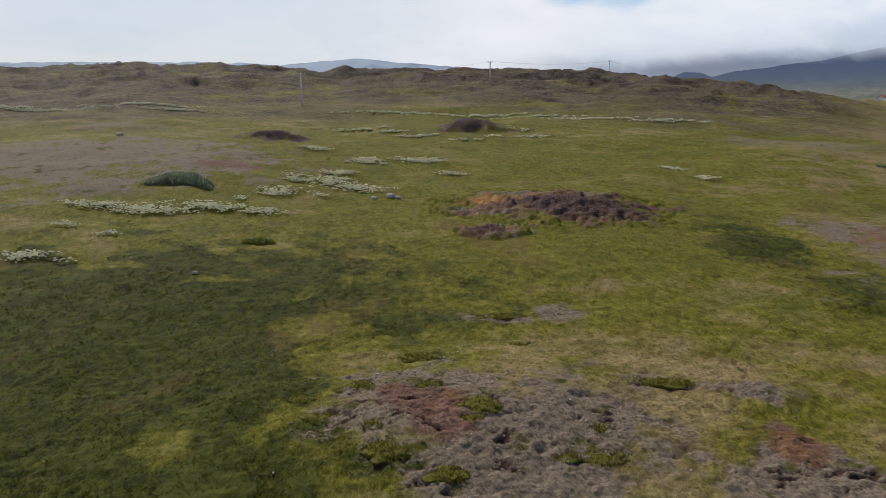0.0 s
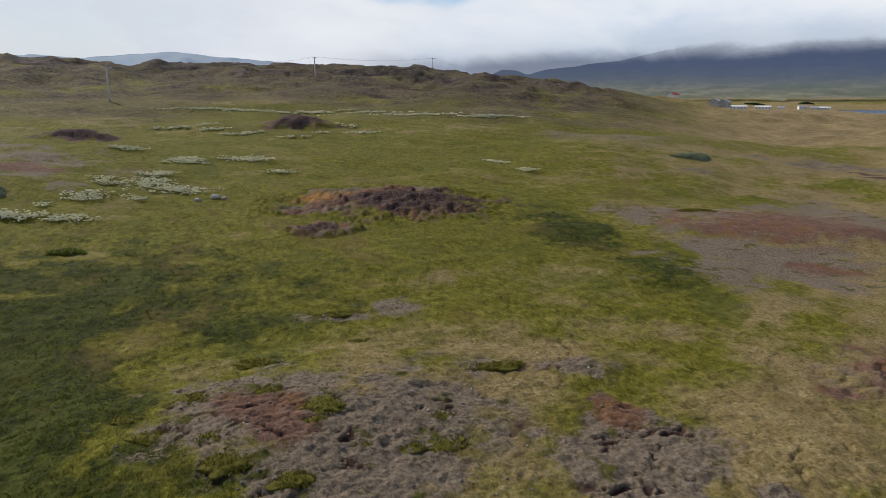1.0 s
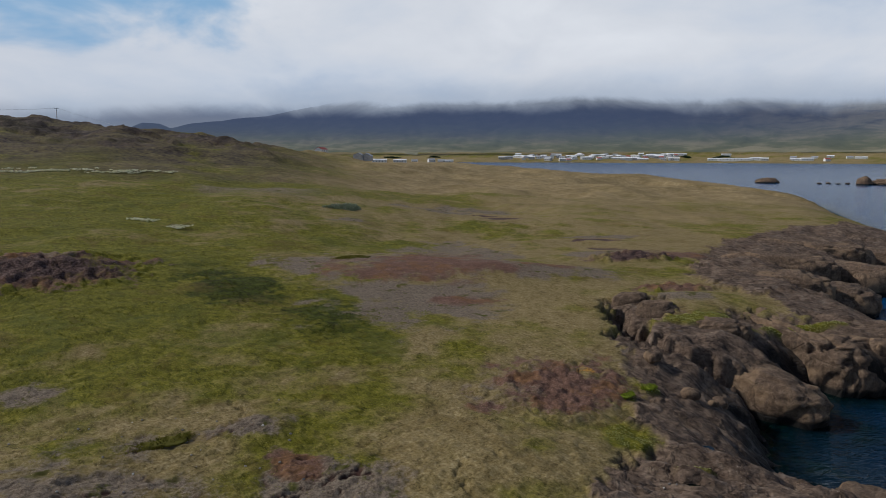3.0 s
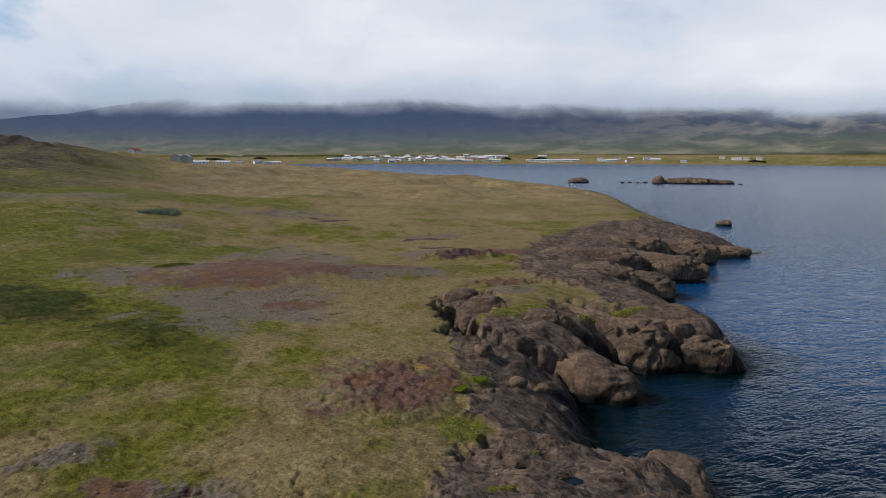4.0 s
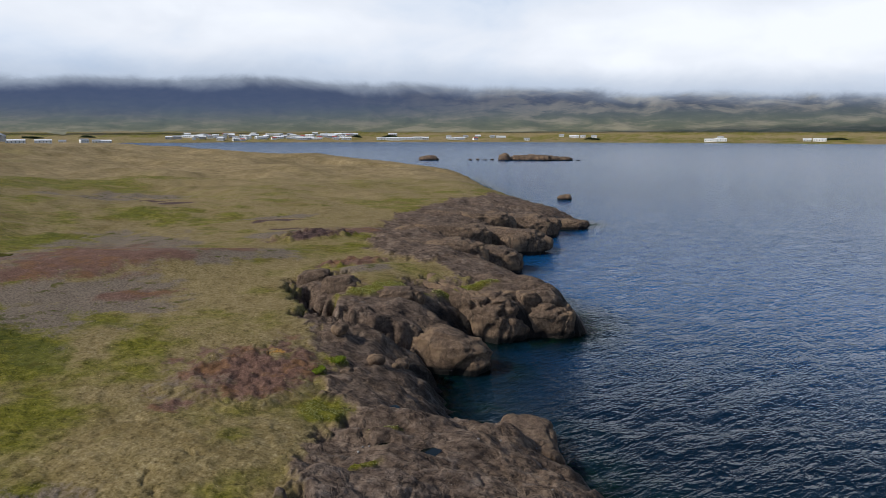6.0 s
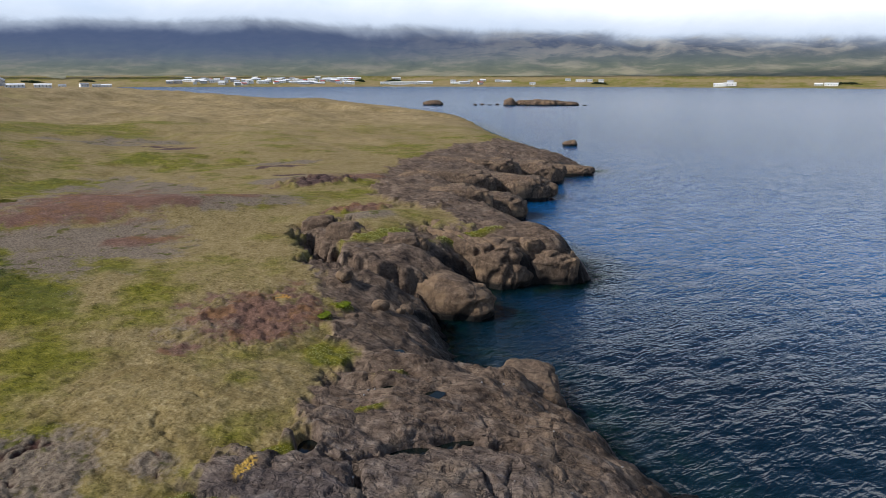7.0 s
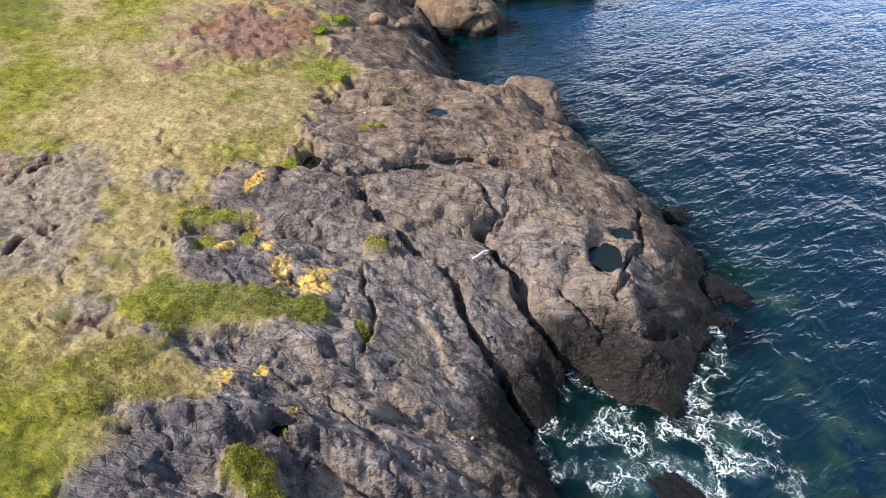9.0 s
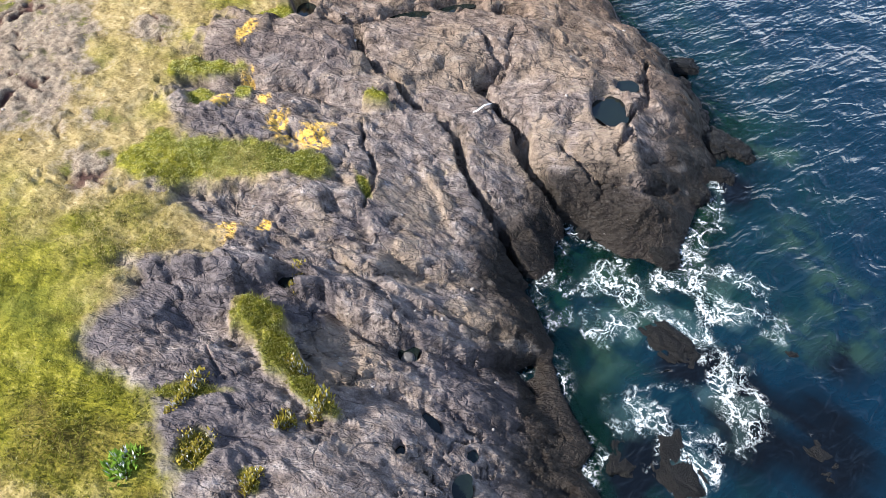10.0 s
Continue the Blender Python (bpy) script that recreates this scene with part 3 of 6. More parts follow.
# turf lying on the rock: x, y, half-length, half-width, turn
SWARDS = [(11.2, 12.9, 1.5, 1.1, -70), (12.2, 11.4, 1.7, 0.9, -62), (12.7, 9.9, 0.9, 0.65, -50), (7.3, 8.0, 0.75, 0.55, 70), (6.75, 7.0, 0.8, 0.42, 62), (6.1, 5.8, 0.75, 0.24, 75), (15.2, 14.6, 1.2, 0.45, -60), (14.7, 12.9, 0.35, 0.3, 0), (13.2, 8.0, 0.5, 0.16, 50),
          (3.8, 7.2, 0.42, 0.32, 0), (3.7, 5.8, 0.3, 0.16, 60), (4.9, 8.1, 0.85, 0.16, -60), (16.8, 9.2, 0.5, 0.18, -70), (18.9, 13.9, 0.9, 0.35, -50),
          (23.3, 12.6, 0.8, 0.22, -35), (27.4, 13.8, 0.9, 0.28, -30), (32.9, 21, 0.9, 0.6, -40), (35.8, 21.1, 0.7, 0.5, -40), (28.5, 17.6, 1.6, 1.2, 30),
          (57.5, 20.6, 4.0, 0.6, -35), (13.7, 13.9, 0.5, 0.4, 0), (51, 26.6, 3.5, 1.0, -25)]
LICHENS = [(14.3, 10.2, 0.85, 0.5, 0), (14.1, 11.5, 0.5, 0.3, 0), (13.6, 10.9, 0.35, 0.25, 0), (9.4, 10.3, 0.5, 0.3, 0), (13.9, 13.3, 0.35, 0.2, 0), (14.8, 12.3, 0.3, 0.2, 0), (15.6, 13.4, 0.4, 0.2, 0), (10.3, 9.6, 0.25, 0.15, 0), (17.1, 14.3, 0.5, 0.2, 0), (33.8, 24.3, 0.7, 0.5, 0)]
# rusty growth on the knolls
RUSTS = [(11.9, 82.1, 4, 2.5, -8), (7.2, 71.7, 3.5, 1.6, -8), (3, 69.9, 3, 1.2, -8), (14.8, 80.9, 2.5, 1.6, -8), (3.4, 60.9, 1.6, 0.7, -8)]
# heath and bare gravel: x, y, half-length, half-width, turn
HEATHS = [(0.2, 27.3, 4.6, 4.2, 10), (4.5, 25, 5.5, 5.5, 0), (11.5, 71.5, 7.5, 3.6, -14), (4.5, 66.5, 3.5, 1.6, -10), (3.9, 59.2, 2.8, 1.3, 0), (47, 54, 13, 6.5, -35), (37, 44, 9, 5.5, 15), (56, 60, 12, 7, 35), (29.5, 24.3, 3.4, 2.6, 10),
          (-45, 86, 20, 15, 10), (12.5, 19.0, 2.4, 3.6, -25), (9.8, 15.0, 0.9, 1.2, 0), (16.0, 17.4, 1.4, 1.0, 30), (13.5, 22, 3.4, 3, 0), (13, 20.5, 3.0, 4.5, -25), (14.3, 29, 2.2, 1.2, 0), (53, 45, 6, 2.5, -30), (55.5, 30.5, 3.6, 1.6, -30),
          (4, 131, 4.5, 3, 0), (-28, 112, 5, 3, 0), (74, 49, 6, 2.0, -30), (108, 106, 9, 4, -40), (60, 90, 4, 1.5, 0), (37, 48, 6, 4, 30), (95, 108, 8, 3, -40),
          (7, 41, 2.4, 1.4, 10), (60, 60, 5, 2.5, -30), (88, 62, 6, 2, -30), (3.5, 39.5, 2, 0.8, 0)]


# red-brown gravel, fresh green, tan rock and dark rock: x, y, half-length, half-width, turn
REDS = [(50, 57, 8, 4.5, 25), (30.2, 23.6, 5.0, 3.4, 22), (11.5, 67.6, 9.0, 5.0, -8), (4.2, 59.3, 3.0, 1.4, 0), (45, 52, 9, 4.0, -35), (57, 46.5, 4.5, 2.0, -30), (60, 33, 3.6, 1.8, -30), (72.5, 46, 5.0, 1.4, -35), (78, 53, 3.0, 1.0, -30), (94, 88, 3.5, 2.0, -40), (101, 98, 4, 2.5, -40), (84, 60, 4, 1.2, -35), (41, 42, 3, 1.2, -30), (-1.0, 27.0, 1.9, 1.6, 0), (-0.2, 24.9, 1.4, 1.0, 0),
        (13.9, 24.4, 0.9, 1.6, -20), (5, 130, 6.0, 3.0, 0), (-27, 109, 5.5, 2.6, 0), (-27, 84, 4, 2.5, 0), (84, 42, 9, 3, -30)]
GREENS = [(16.5, 15.9, 1.6, 0.8, -20), (15.0, 15.7, 1.2, 0.7, 0), (12.9, 14.7, 1.0, 0.6, 0), (8.4, 11.8, 1.2, 0.9, 0), (21, 23.5, 3.2, 2.6, 40), (22.8, 30.5, 4.2, 3.2, 30), (26, 37.5, 4.0, 2.6, 30), (31, 33, 2.6, 1.3, 40), (70, 86, 9, 5, -40), (80, 70, 8, 4, -40), (88, 59, 7, 3, -30), (18.5, 16.6, 1.6, 1.0, -30), (22.5, 19, 1.4, 1.0, 0),
          (16.5, 23, 1.8, 1.0, 0), (9.2, 12.6, 1.8, 1.0, -50), (6.0, 12.6, 1.2, 1.6, 0), (3.4, 10.6, 1.5, 2.6, 20), (15.8, 15.6, 1.4, 0.5, -20), (11.3, 13.4, 1.6, 0.9, -60), (17, 54, 7, 7, 0), (25, 64, 7, 9, 0),
          (16, 36, 5, 3, 0), (18, 26.5, 3.5, 2.2, 20), (21, 29, 2.5, 2, 0), (24, 112, 22, 14, 0), (-22, 36, 14, 12, 0), (-8, 48, 12, 8, 0), (0, 100, 40, 24, 0), (-20, 66, 16, 12, 0)]
# dark green sedge, most of it painted to stand in for cloud shade
SHADED_SEDGES = [(-5.5, 22.5, 4, 3.5, 0), (-9, 21, 5, 4, 0), (-24, 36, 17, 14, 0), (-14, 26, 9, 8, 20), (27, 52, 3, 8, 10)]
TANS = [(19.4, 8.23, 1.8, 1.2, -40), (18.1, 3.78, 1.2, 1.4, 0), (13.9, 6.57, 1.6, 1.1, -60), (18.5, 1.81, 1.3, 1, 0), (11, 5.91, 1.5, 0.7, -60), (7.56, 5.74, 0.8, 0.9, 0), (11, 3.09, 1.3, 0.6, -60), (22.7, 4.17, 1.6, 1.2, 0), (26.5, 6, 3, 2, 30), (57, 14, 4, 5, 0), (47.5, 17.5, 2.5, 3, 0)]
DARKS = [(13.5, 66.8, 6.5, 3.0, -8), (5, 130, 5.5, 2.6, 0), (-27, 109, 5.0, 2.2, 0), (4.0, 59.2, 2.0, 0.9, 0), (72.5, 46, 4.5, 1.2, -35), (78, 53, 2.6, 0.9, -30), (94, 88, 3, 1.6, -40), (101, 98, 3.6, 2.0, -40), (84, 60, 3.6, 1.0, -35), (16.8, 13.4, 2, 1, -50), (13.1, 12.2, 1.7, 0.9, -50), (6.56, 9.96, 1.9, 1.9, 0), (4.41, 7.78, 1.8, 1.5, 0), (9.32, 2.14, 1.5, 1.3, 0), (23.7, -0.08, 1, 0.8, 0), (14.9, 3.66, 0.8, 0.9, 0), (8.76, 8.39, 1.4, 0.6, -60), (21.7, -1.73, 0.8, 0.8, 0), (46, 26, 4, 5, 0), (132, 25, 7, 4, 0)]


def blob(x, y, spots, warp, soft=0.35):
    """1 inside the ellipses, with ragged edges, 0 outside."""
    out = np.zeros(x.shape)
    for cx, cy, a, b, turn in spots:
        c, s = math.cos(radians(turn)), math.sin(radians(turn))
        u, v = ((x - cx) * c + (y - cy) * s) / a, (-(x - cx) * s + (y - cy) * c) / b
        out = np.maximum(out, step(1 + soft, 1 - soft, np.hypot(u, v) + warp))
    return out


def land(x, y):
    """Height of the ground, and what covers it, at the plan points x, y (metres)."""
    r, az = np.hypot(x, y), np.degrees(np.arctan2(x, y))
    out = {}
    grain = np.clip(r / 25, 0.5, 4.0)
    wx, wy = x + 0.5 * fbm(x / 2.3, y / 2.3, 3, 3) * np.minimum(grain, 1.5), y + 0.5 * fbm(x / 2.3, y / 2.3, 9, 3) * np.minimum(grain, 1.5)
    sign = np.where(inside(x, y, SHORE), 1.0, -1.0)
    d = line_distance(wx, wy, SHORE)
    sign = np.where(d < 3, np.where(inside(wx, wy, SHORE), 1.0, -1.0), sign)
    shore = d * sign
    far_shore = np.where((az > 40) & (az < 175), r - np.interp(az, (40, 60, 75, 100), (1400, 1350, 1330, 1270)) - 15 * fbm(az / 3, az * 0, 5), -1e4)
    shore = np.maximum(shore, far_shore)
    cb = np.array(CREST)
    el, rc = np.interp(az, cb[:, 0], cb[:, 1]), np.interp(az, cb[:, 0], cb[:, 2])
    zc = EYE + rc * np.tan(np.radians(el))
    k = np.clip((r - 35) / (rc - 35), 0, 1)
    base = 5 + (zc - 5) * k
    plain = np.interp(r, (300, 1340, 1420, 1700, 2000, 4500), (10, 1.5, 4, 12, 20, 40))
    fall = zc - (r - rc) * 0.02
    beyond = np.where(az < 30, np.maximum(fall, plain), plain + np.clip(zc - 9, -9, 9) * np.clip(1 - (r - rc) / 300, 0, 1))
    base = np.where(r > rc, np.where((az > 30) & (az < 175), beyond, np.maximum(fall, plain)), base)
    inland = step(4, 40, shore) * step(8000, 300, r)
    base = base + inland * (0.9 * fbm(x / 26, y / 26, 21, 4) * step(20, 80, r) * np.clip(r / 130, 0.25, 2.0) + 0.16 * fbm(x / 4.0, y / 4.0, 25, 3))
    hills = step(150, 300, r) * step(36, 22, az) * step(-150, -100, az)
    crags = hills * step(0.12, 0.28, fbm(x / 34, y / 26, 37, 3) * 0.75 + 0.32 * fbm(x / 8, y / 8, 39, 4))
    e1, e2, ev = cells(x / 9 + 0.5 * fbm(x / 5, y / 5, 38, 3), y / 9 + 0.5 * fbm(x / 5, y / 5, 40, 3), 36)
    base = base + crags * (0.8 + 1.2 * (ev - 0.3) - 0.7 * step(0.15, 0.0, e2 - e1))
    base = base + hills * (2.6 * np.maximum(ridged(x / 60, y / 60, 33) - 0.15, 0) + 1.4 * fbm(x / 17, y / 17, 35, 3))
    for cx, cy, h, a, b, turn in MOUNDS:
        c, s = math.cos(radians(turn)), math.sin(radians(turn))
        u, v = ((x - cx) * c + (y - cy) * s) / a, (-(x - cx) * s + (y - cy) * c) / b
        base = base + h * np.exp(-(u * u + v * v) * 1.1)
    crust = np.zeros(x.shape)
    for cx, cy, h, a, b, turn in KNOLLS:
        c, s = math.cos(radians(turn)), math.sin(radians(turn))
        u, v = ((x - cx) * c + (y - cy) * s) / a, (-(x - cx) * s + (y - cy) * c) / b
        q = np.hypot(u, v) + 0.16 * fbm(x / (0.35 * b), y / (0.35 * b), 27, 4)
        base = base + h * step(1.15, 0.1 if h > 0.5 else 0.85, q)
        crust = np.maximum(crust, step(1.1, 0.9, q))
    k1, k2, kv = cells(x / 0.9 + 0.4 * fbm(x / 0.7, y / 0.7, 28, 2), y / 0.9 + 0.4 * fbm(x / 0.7, y / 0.7, 29, 2), 30)
    base = base + crust * step(160, 60, r) * np.clip(r / 60, 0.35, 1.5) * (0.26 * (kv - 0.5) + 0.15 * fbm(x / 0.5, y / 0.5, 32, 3) - 0.26 * step(0.12, 0.0, k2 - k1))
    # turf or rock
    td = line_distance(wx, wy, TURF)
    seaward = TURF + [(300, -400), (-300, -600)]
    rocky = np.where(inside(wx, wy, seaward), td, -td)
    rag = 0.55 * fbm(x / 0.7, y / 0.7, 41, 3) + 0.25 * fbm(x / 0.2, y / 0.2, 43, 2)
    sward = blob(x, y, SWARDS, 0.45 * rag)
    rock = step(-0.35, 0.35, rocky + 0.5 * rag * np.clip(r / 20, 0.6, 3)) * (1 - sward) * (r < 330)
    # shore profile: slabs near the camera, cliffs on the headlands
    run = np.interp(r, (0, 25, 34, 42, 48, 62, 90, 150, 400), (4.6, 5.2, 5.6, 4.8, 2.6, 2.2, 3.6, 4.5, 12))
    rise = 1 - np.exp(-np.maximum(shore, 0) / run)
    z = base * np.where(shore > 0, rise, 0)
    deep = -0.25 - np.minimum(-np.minimum(shore, 0) * 0.42, 7) + 0.45 * fbm(x / 2.6, y / 2.6, 51, 4)
    # bedrock relief: slabs that run down to the sea, broken into blocks
    u, v = x * 0.3 - y * 0.95, x * 0.95 + y * 0.3
    big = np.clip(r / 22, 0.7, 2.2)
    relief = 0.28 * fbm(u / 4.2, v / 1.9, 61, 3) * np.minimum(big, 1.5)
    wu, wv = u + 0.45 * fbm(x / 0.8, y / 0.8, 63, 3), v + 0.30 * fbm(x / 0.8, y / 0.8, 65, 3)
    ledge = 0.55 * fbm(wu / 3.4, wv / 1.3, 60, 4)
    stair = ledge / 0.16
    relief = relief + 0.10 * step(60, 34, r) * (np.floor(stair) + step(0.45, 0.95, stair - np.floor(stair)))
    c1, c2, cv = cells(wu / 2.6, wv / 1.1, 66)
    relief = relief + 0.16 * (cv - 0.5) - 0.16 * step(0.07, 0.0, c2 - c1) * step(-0.3, 0.2, fbm(x / 2, y / 2, 64, 2))
    f1, f2, fv = cells(wu / 0.75, wv / 0.36, 69)
    fine = step(60, 34, r)
    rough = 0.15 + 0.35 * step(-0.2, 0.5, fbm(x / 3, y / 3, 59, 2))
    relief = relief + fine * rough * (0.08 * (fv - 0.5) - 0.09 * step(0.12, 0.0, f2 - f1) * step(-0.2, 0.3, fbm(x / 1.2, y / 1.2, 62, 2))
                                      + 0.06 * (ridged(wu / 0.9, wv / 0.24, 68, 3) - 0.5) * step(50, 30, r) + 0.035 * fbm(wu / 0.55, wv / 0.2, 70, 4, 0.65))
    b1, b2, bv = cells(x / 4.2 + 0.5 * fbm(x / 2.2, y / 2.2, 71, 3), y / 4.2 + 0.5 * fbm(x / 2.2, y / 2.2, 72, 3), 73)
    cliffy = step(34, 50, r) * step(330, 200, r)
    relief = relief * (1 - 0.55 * cliffy) + cliffy * (0.95 * (ridged(u / 17 + 0.3 * fbm(x / 6, y / 6, 76, 3), v / 6.5 + 0.3 * fbm(x / 6, y / 6, 77, 3), 75, 3) - 0.35))
    relief = relief + cliffy * (0.35 * (bv - 0.5) - 0.2 * step(0.10, 0.0, b2 - b1) + 0.10 * fbm(x / 1.6, y / 1.6, 74, 3))
    z = z + relief * rock * step(0.0, 0.9, shore)
    z = np.where(shore > 0, np.maximum(z, 0.05 * np.minimum(shore, 2)) , deep)
    cut = np.zeros(x.shape)
    for depth, half, pts in CLEFTS:
        lx = x + 0.22 * fbm(x / 0.9, y / 0.9, 81, 3) * (1 + 2 * (half > 1))
        ly = y + 0.22 * fbm(x / 0.9, y / 0.9, 83, 3) * (1 + 2 * (half > 1))
        g = line_distance(lx, ly, pts)
        cut = np.maximum(cut, depth * (1.5 if half < 1 else 1.0) * step(half, half * 0.55, g))
    for drop, fade, pts in LEDGES:
        lx = x + 0.20 * fbm(x / 0.8, y / 0.8, 181, 4)
        ly = y + 0.20 * fbm(x / 0.8, y / 0.8, 183, 4)
        best, low = np.full(x.shape, 1e9), np.zeros(x.shape)
        for (ax, ay), (bx, by) in zip(pts[:-1], pts[1:]):
            ex, ey = bx - ax, by - ay
            t = np.clip(((lx - ax) * ex + (ly - ay) * ey) / (ex * ex + ey * ey), 0, 1)
            g = np.hypot(lx - ax - t * ex, ly - ay - t * ey)
            near_seg = g < best
            low = np.where(near_seg, (ey * (lx - ax) - ex * (ly - ay)) / math.hypot(ex, ey), low)
            best = np.where(near_seg, g, best)
        ends = np.minimum(np.hypot(lx - pts[0][0], ly - pts[0][1]), np.hypot(lx - pts[-1][0], ly - pts[-1][1]))
        z = z - drop * rock * step(0.0, 0.14, low) * np.exp(-best / fade) * step(0.1, 0.8, ends) * step(0.0, 1.0, shore)
    z = z - cut * np.where(r < 34, 0.2 + 0.8 * rock, 1.0) * (0.75 + 0.35 * fbm(x / 0.6, y / 0.6, 85, 2)) * step(420, 300, r)
    # turf relief: tussocks, and hummocks where the heath is torn
    heath = blob(x, y, HEATHS, 0.5 * fbm(x / 3.5, y / 3.5, 91, 3) + 0.3 * fbm(x / 0.9, y / 0.9, 92, 3), 0.6)
    heath = np.maximum(heath, step(0.25, 0.6, fbm(x / 30, y / 30, 93, 4)) * step(100, 160, r) * step(38, 28, az) * step(200, 150, r) * 0.8)
    turf = (1 - rock) * (shore > 0)
    h1, h2, hv = cells(x / 0.5, y / 0.5, 95)
    near_fine = step(75, 30, r)
    z = z + turf * near_fine * (0.07 * fbm(x / 0.45, y / 0.45, 96, 3) + heath * (0.05 * (ridged(x / 1.3, y / 1.3, 95, 3) - 0.5) + 0.06 * fbm(x / 0.3, y / 0.3, 97, 3)))
    torn = heath * step(0.50, 0.64, fbm(wx / 1.1, wy / 0.6, 98, 5, 0.6)) * near_fine * step(40, 34, r)
    for half, pts in TEARS:
        g = line_distance(x + 0.35 * fbm(x / 0.6, y / 0.6, 86, 4), y + 0.35 * fbm(x / 0.6, y / 0.6, 87, 4), pts)
        torn = np.maximum(torn, step(half * 0.5, half * 0.2, g) * (1 - rock) * step(-0.5, 0.1, fbm(x / 0.8, y / 0.8, 88, 3)))
    z = z - torn * turf * 0.12
    z = z + sward * 0.07 * (r < 60)
    for cx, cy, a, b, turn in POOLS:
        c, s = math.cos(radians(turn)), math.sin(radians(turn))
        q = np.hypot(((x - cx) * c + (y - cy) * s) / a, (-(x - cx) * s + (y - cy) * c) / b) + 0.15 * rag
        z = z - step(1.3, 0.8, q) * (0.5 + 0.95 * relief * rock * step(0.0, 1.6, shore))
    out["z"], out["shore"], out["rock"], out["heath"], out["torn"] = z, shore, np.maximum(rock * (shore > -0.5), crags * 0.8), heath * turf, torn
    tatter = 0.5 * fbm(x / 2.2, y / 2.2, 45, 4) + 0.18 * fbm(x / 0.4, y / 0.4, 46, 3)
    out["red"] = blob(x, y, REDS, tatter, 0.35) * (shore > 0)
    out["green"] = blob(x, y, GREENS, 1.1 * tatter, 1.0)
    out["tan"] = blob(x, y, TANS, tatter, 0.5) - blob(x, y, DARKS, tatter, 0.4)
    out["dry"] = np.clip(0.40 + 0.55 * fbm(x / 14, y / 14, 111, 4) + 0.50 * fbm(x / 3.5, y / 3.5, 113, 4) + 0.25 * np.exp(-((x - 6) ** 2 + (y - 34) ** 2) / 260)
                         + 0.36 * step(28, 42, az) * step(105, 80, az) * step(330, 200, r) - 0.22 * step(38, 50, r) * step(30, 22, az) - 0.48 * out["green"] - 1.2 * sward, 0, 1)
    # negative values carry the painted cloud shade
    out["dry"] = out["dry"] - 0.95 * blob(x, y, SHADED_SEDGES, 1.0 * tatter, 1.0)
    out["lichen"] = blob(x, y, LICHENS, 0.8 * rag, 0.3) * np.maximum(rock, out["red"]) + 0.5 * blob(x, y, RUSTS, tatter, 0.5) * out["red"]
    out["sward"] = sward
    out["crag"] = crags
    return out
# ---------------------------------------------------------------- meshes
def mesh_object(name, verts, faces, mat, smooth=True, attrs=None):
    """A mesh from numpy arrays (all faces with the same number of corners)."""
    me = bpy.data.meshes.new(name)
    verts, faces = np.asarray(verts, np.float32), np.asarray(faces, np.int32)
    count, sides = faces.shape
    me.vertices.add(len(verts))
    me.vertices.foreach_set("co", verts.ravel())
    me.loops.add(count * sides)
    me.loops.foreach_set("vertex_index", faces.ravel())
    me.polygons.add(count)
    me.polygons.foreach_set("loop_start", np.arange(0, count * sides, sides, dtype=np.int32))
    me.update(calc_edges=True)
    if smooth:
        me.polygons.foreach_set("use_smooth", np.ones(count, bool))
    for key, values in (attrs or {}).items():
        layer = me.attributes.new(key, "FLOAT", "POINT")
        layer.data.foreach_set("value", np.asarray(values, np.float32).ravel())
    me.materials.append(mat)
    return new(name, me)


def part(name, bm, mat, parent=None, label="", smooth=False):
    me = bpy.data.meshes.new(name)
    bm.to_mesh(me)
    bm.free()
    me.materials.append(mat)
    if smooth:
        for p in me.polygons:
            p.use_smooth = True
    ob = new(name, me)
    if parent is not None:
        ob.parent = parent
    if label:
        tagged(ob, label)
    return ob


def polar(radii, bearings):
    """Plan points and quads of a round sheet; the bearings close on themselves."""
    rr, bb = np.meshgrid(radii, np.radians(bearings), indexing="ij")
    nr, nb = rr.shape
    i, j = np.meshgrid(np.arange(nr - 1), np.arange(nb), indexing="ij")
    k = (j + 1) % nb
    quads = np.stack([i * nb + j, i * nb + k, (i + 1) * nb + k, (i + 1) * nb + j], -1).reshape(-1, 4)
    return (rr * np.sin(bb)).ravel(), (rr * np.cos(bb)).ravel(), quads


def growing(start, stop, rate):
    return np.exp(np.arange(math.log(start), math.log(stop), rate))


BEARINGS = np.concatenate([np.arange(-37, 108, 0.19), np.arange(108, 322, 2.5)])
RADII = np.concatenate([[0.01, 0.3], np.arange(0.6, 4, 0.25), np.arange(4, 30, 0.075), growing(30, 140, 0.0042), growing(140, 420, 0.008), growing(420, 1250, 0.02), np.arange(1250, 1420, 8.0), growing(1420, 4700, 0.03)])
gx, gy, gq = polar(RADII, BEARINGS)
cover_of = land(gx, gy)
gz, shore = cover_of["z"], cover_of["shore"]
gr, gaz = np.hypot(gx, gy), np.degrees(np.arctan2(gx, gy))
dry = cover_of["dry"]
# dry grass inland, placed where the meadow is sunlit as well
straw = step(28, 38, gaz + 4 * fbm(gx / 40, gy / 40, 115)) * step(120, 240, gr + 50 * fbm(gx / 60, gy / 25, 117)) * step(90, 70, gaz) * step(1500, 1250, gr)
straw = np.maximum(straw, step(1150, 1300, gr) * (0.05 + 0.70 * step(-0.15, 0.25, fbm(gx / 150, gy / 70, 121, 4))))
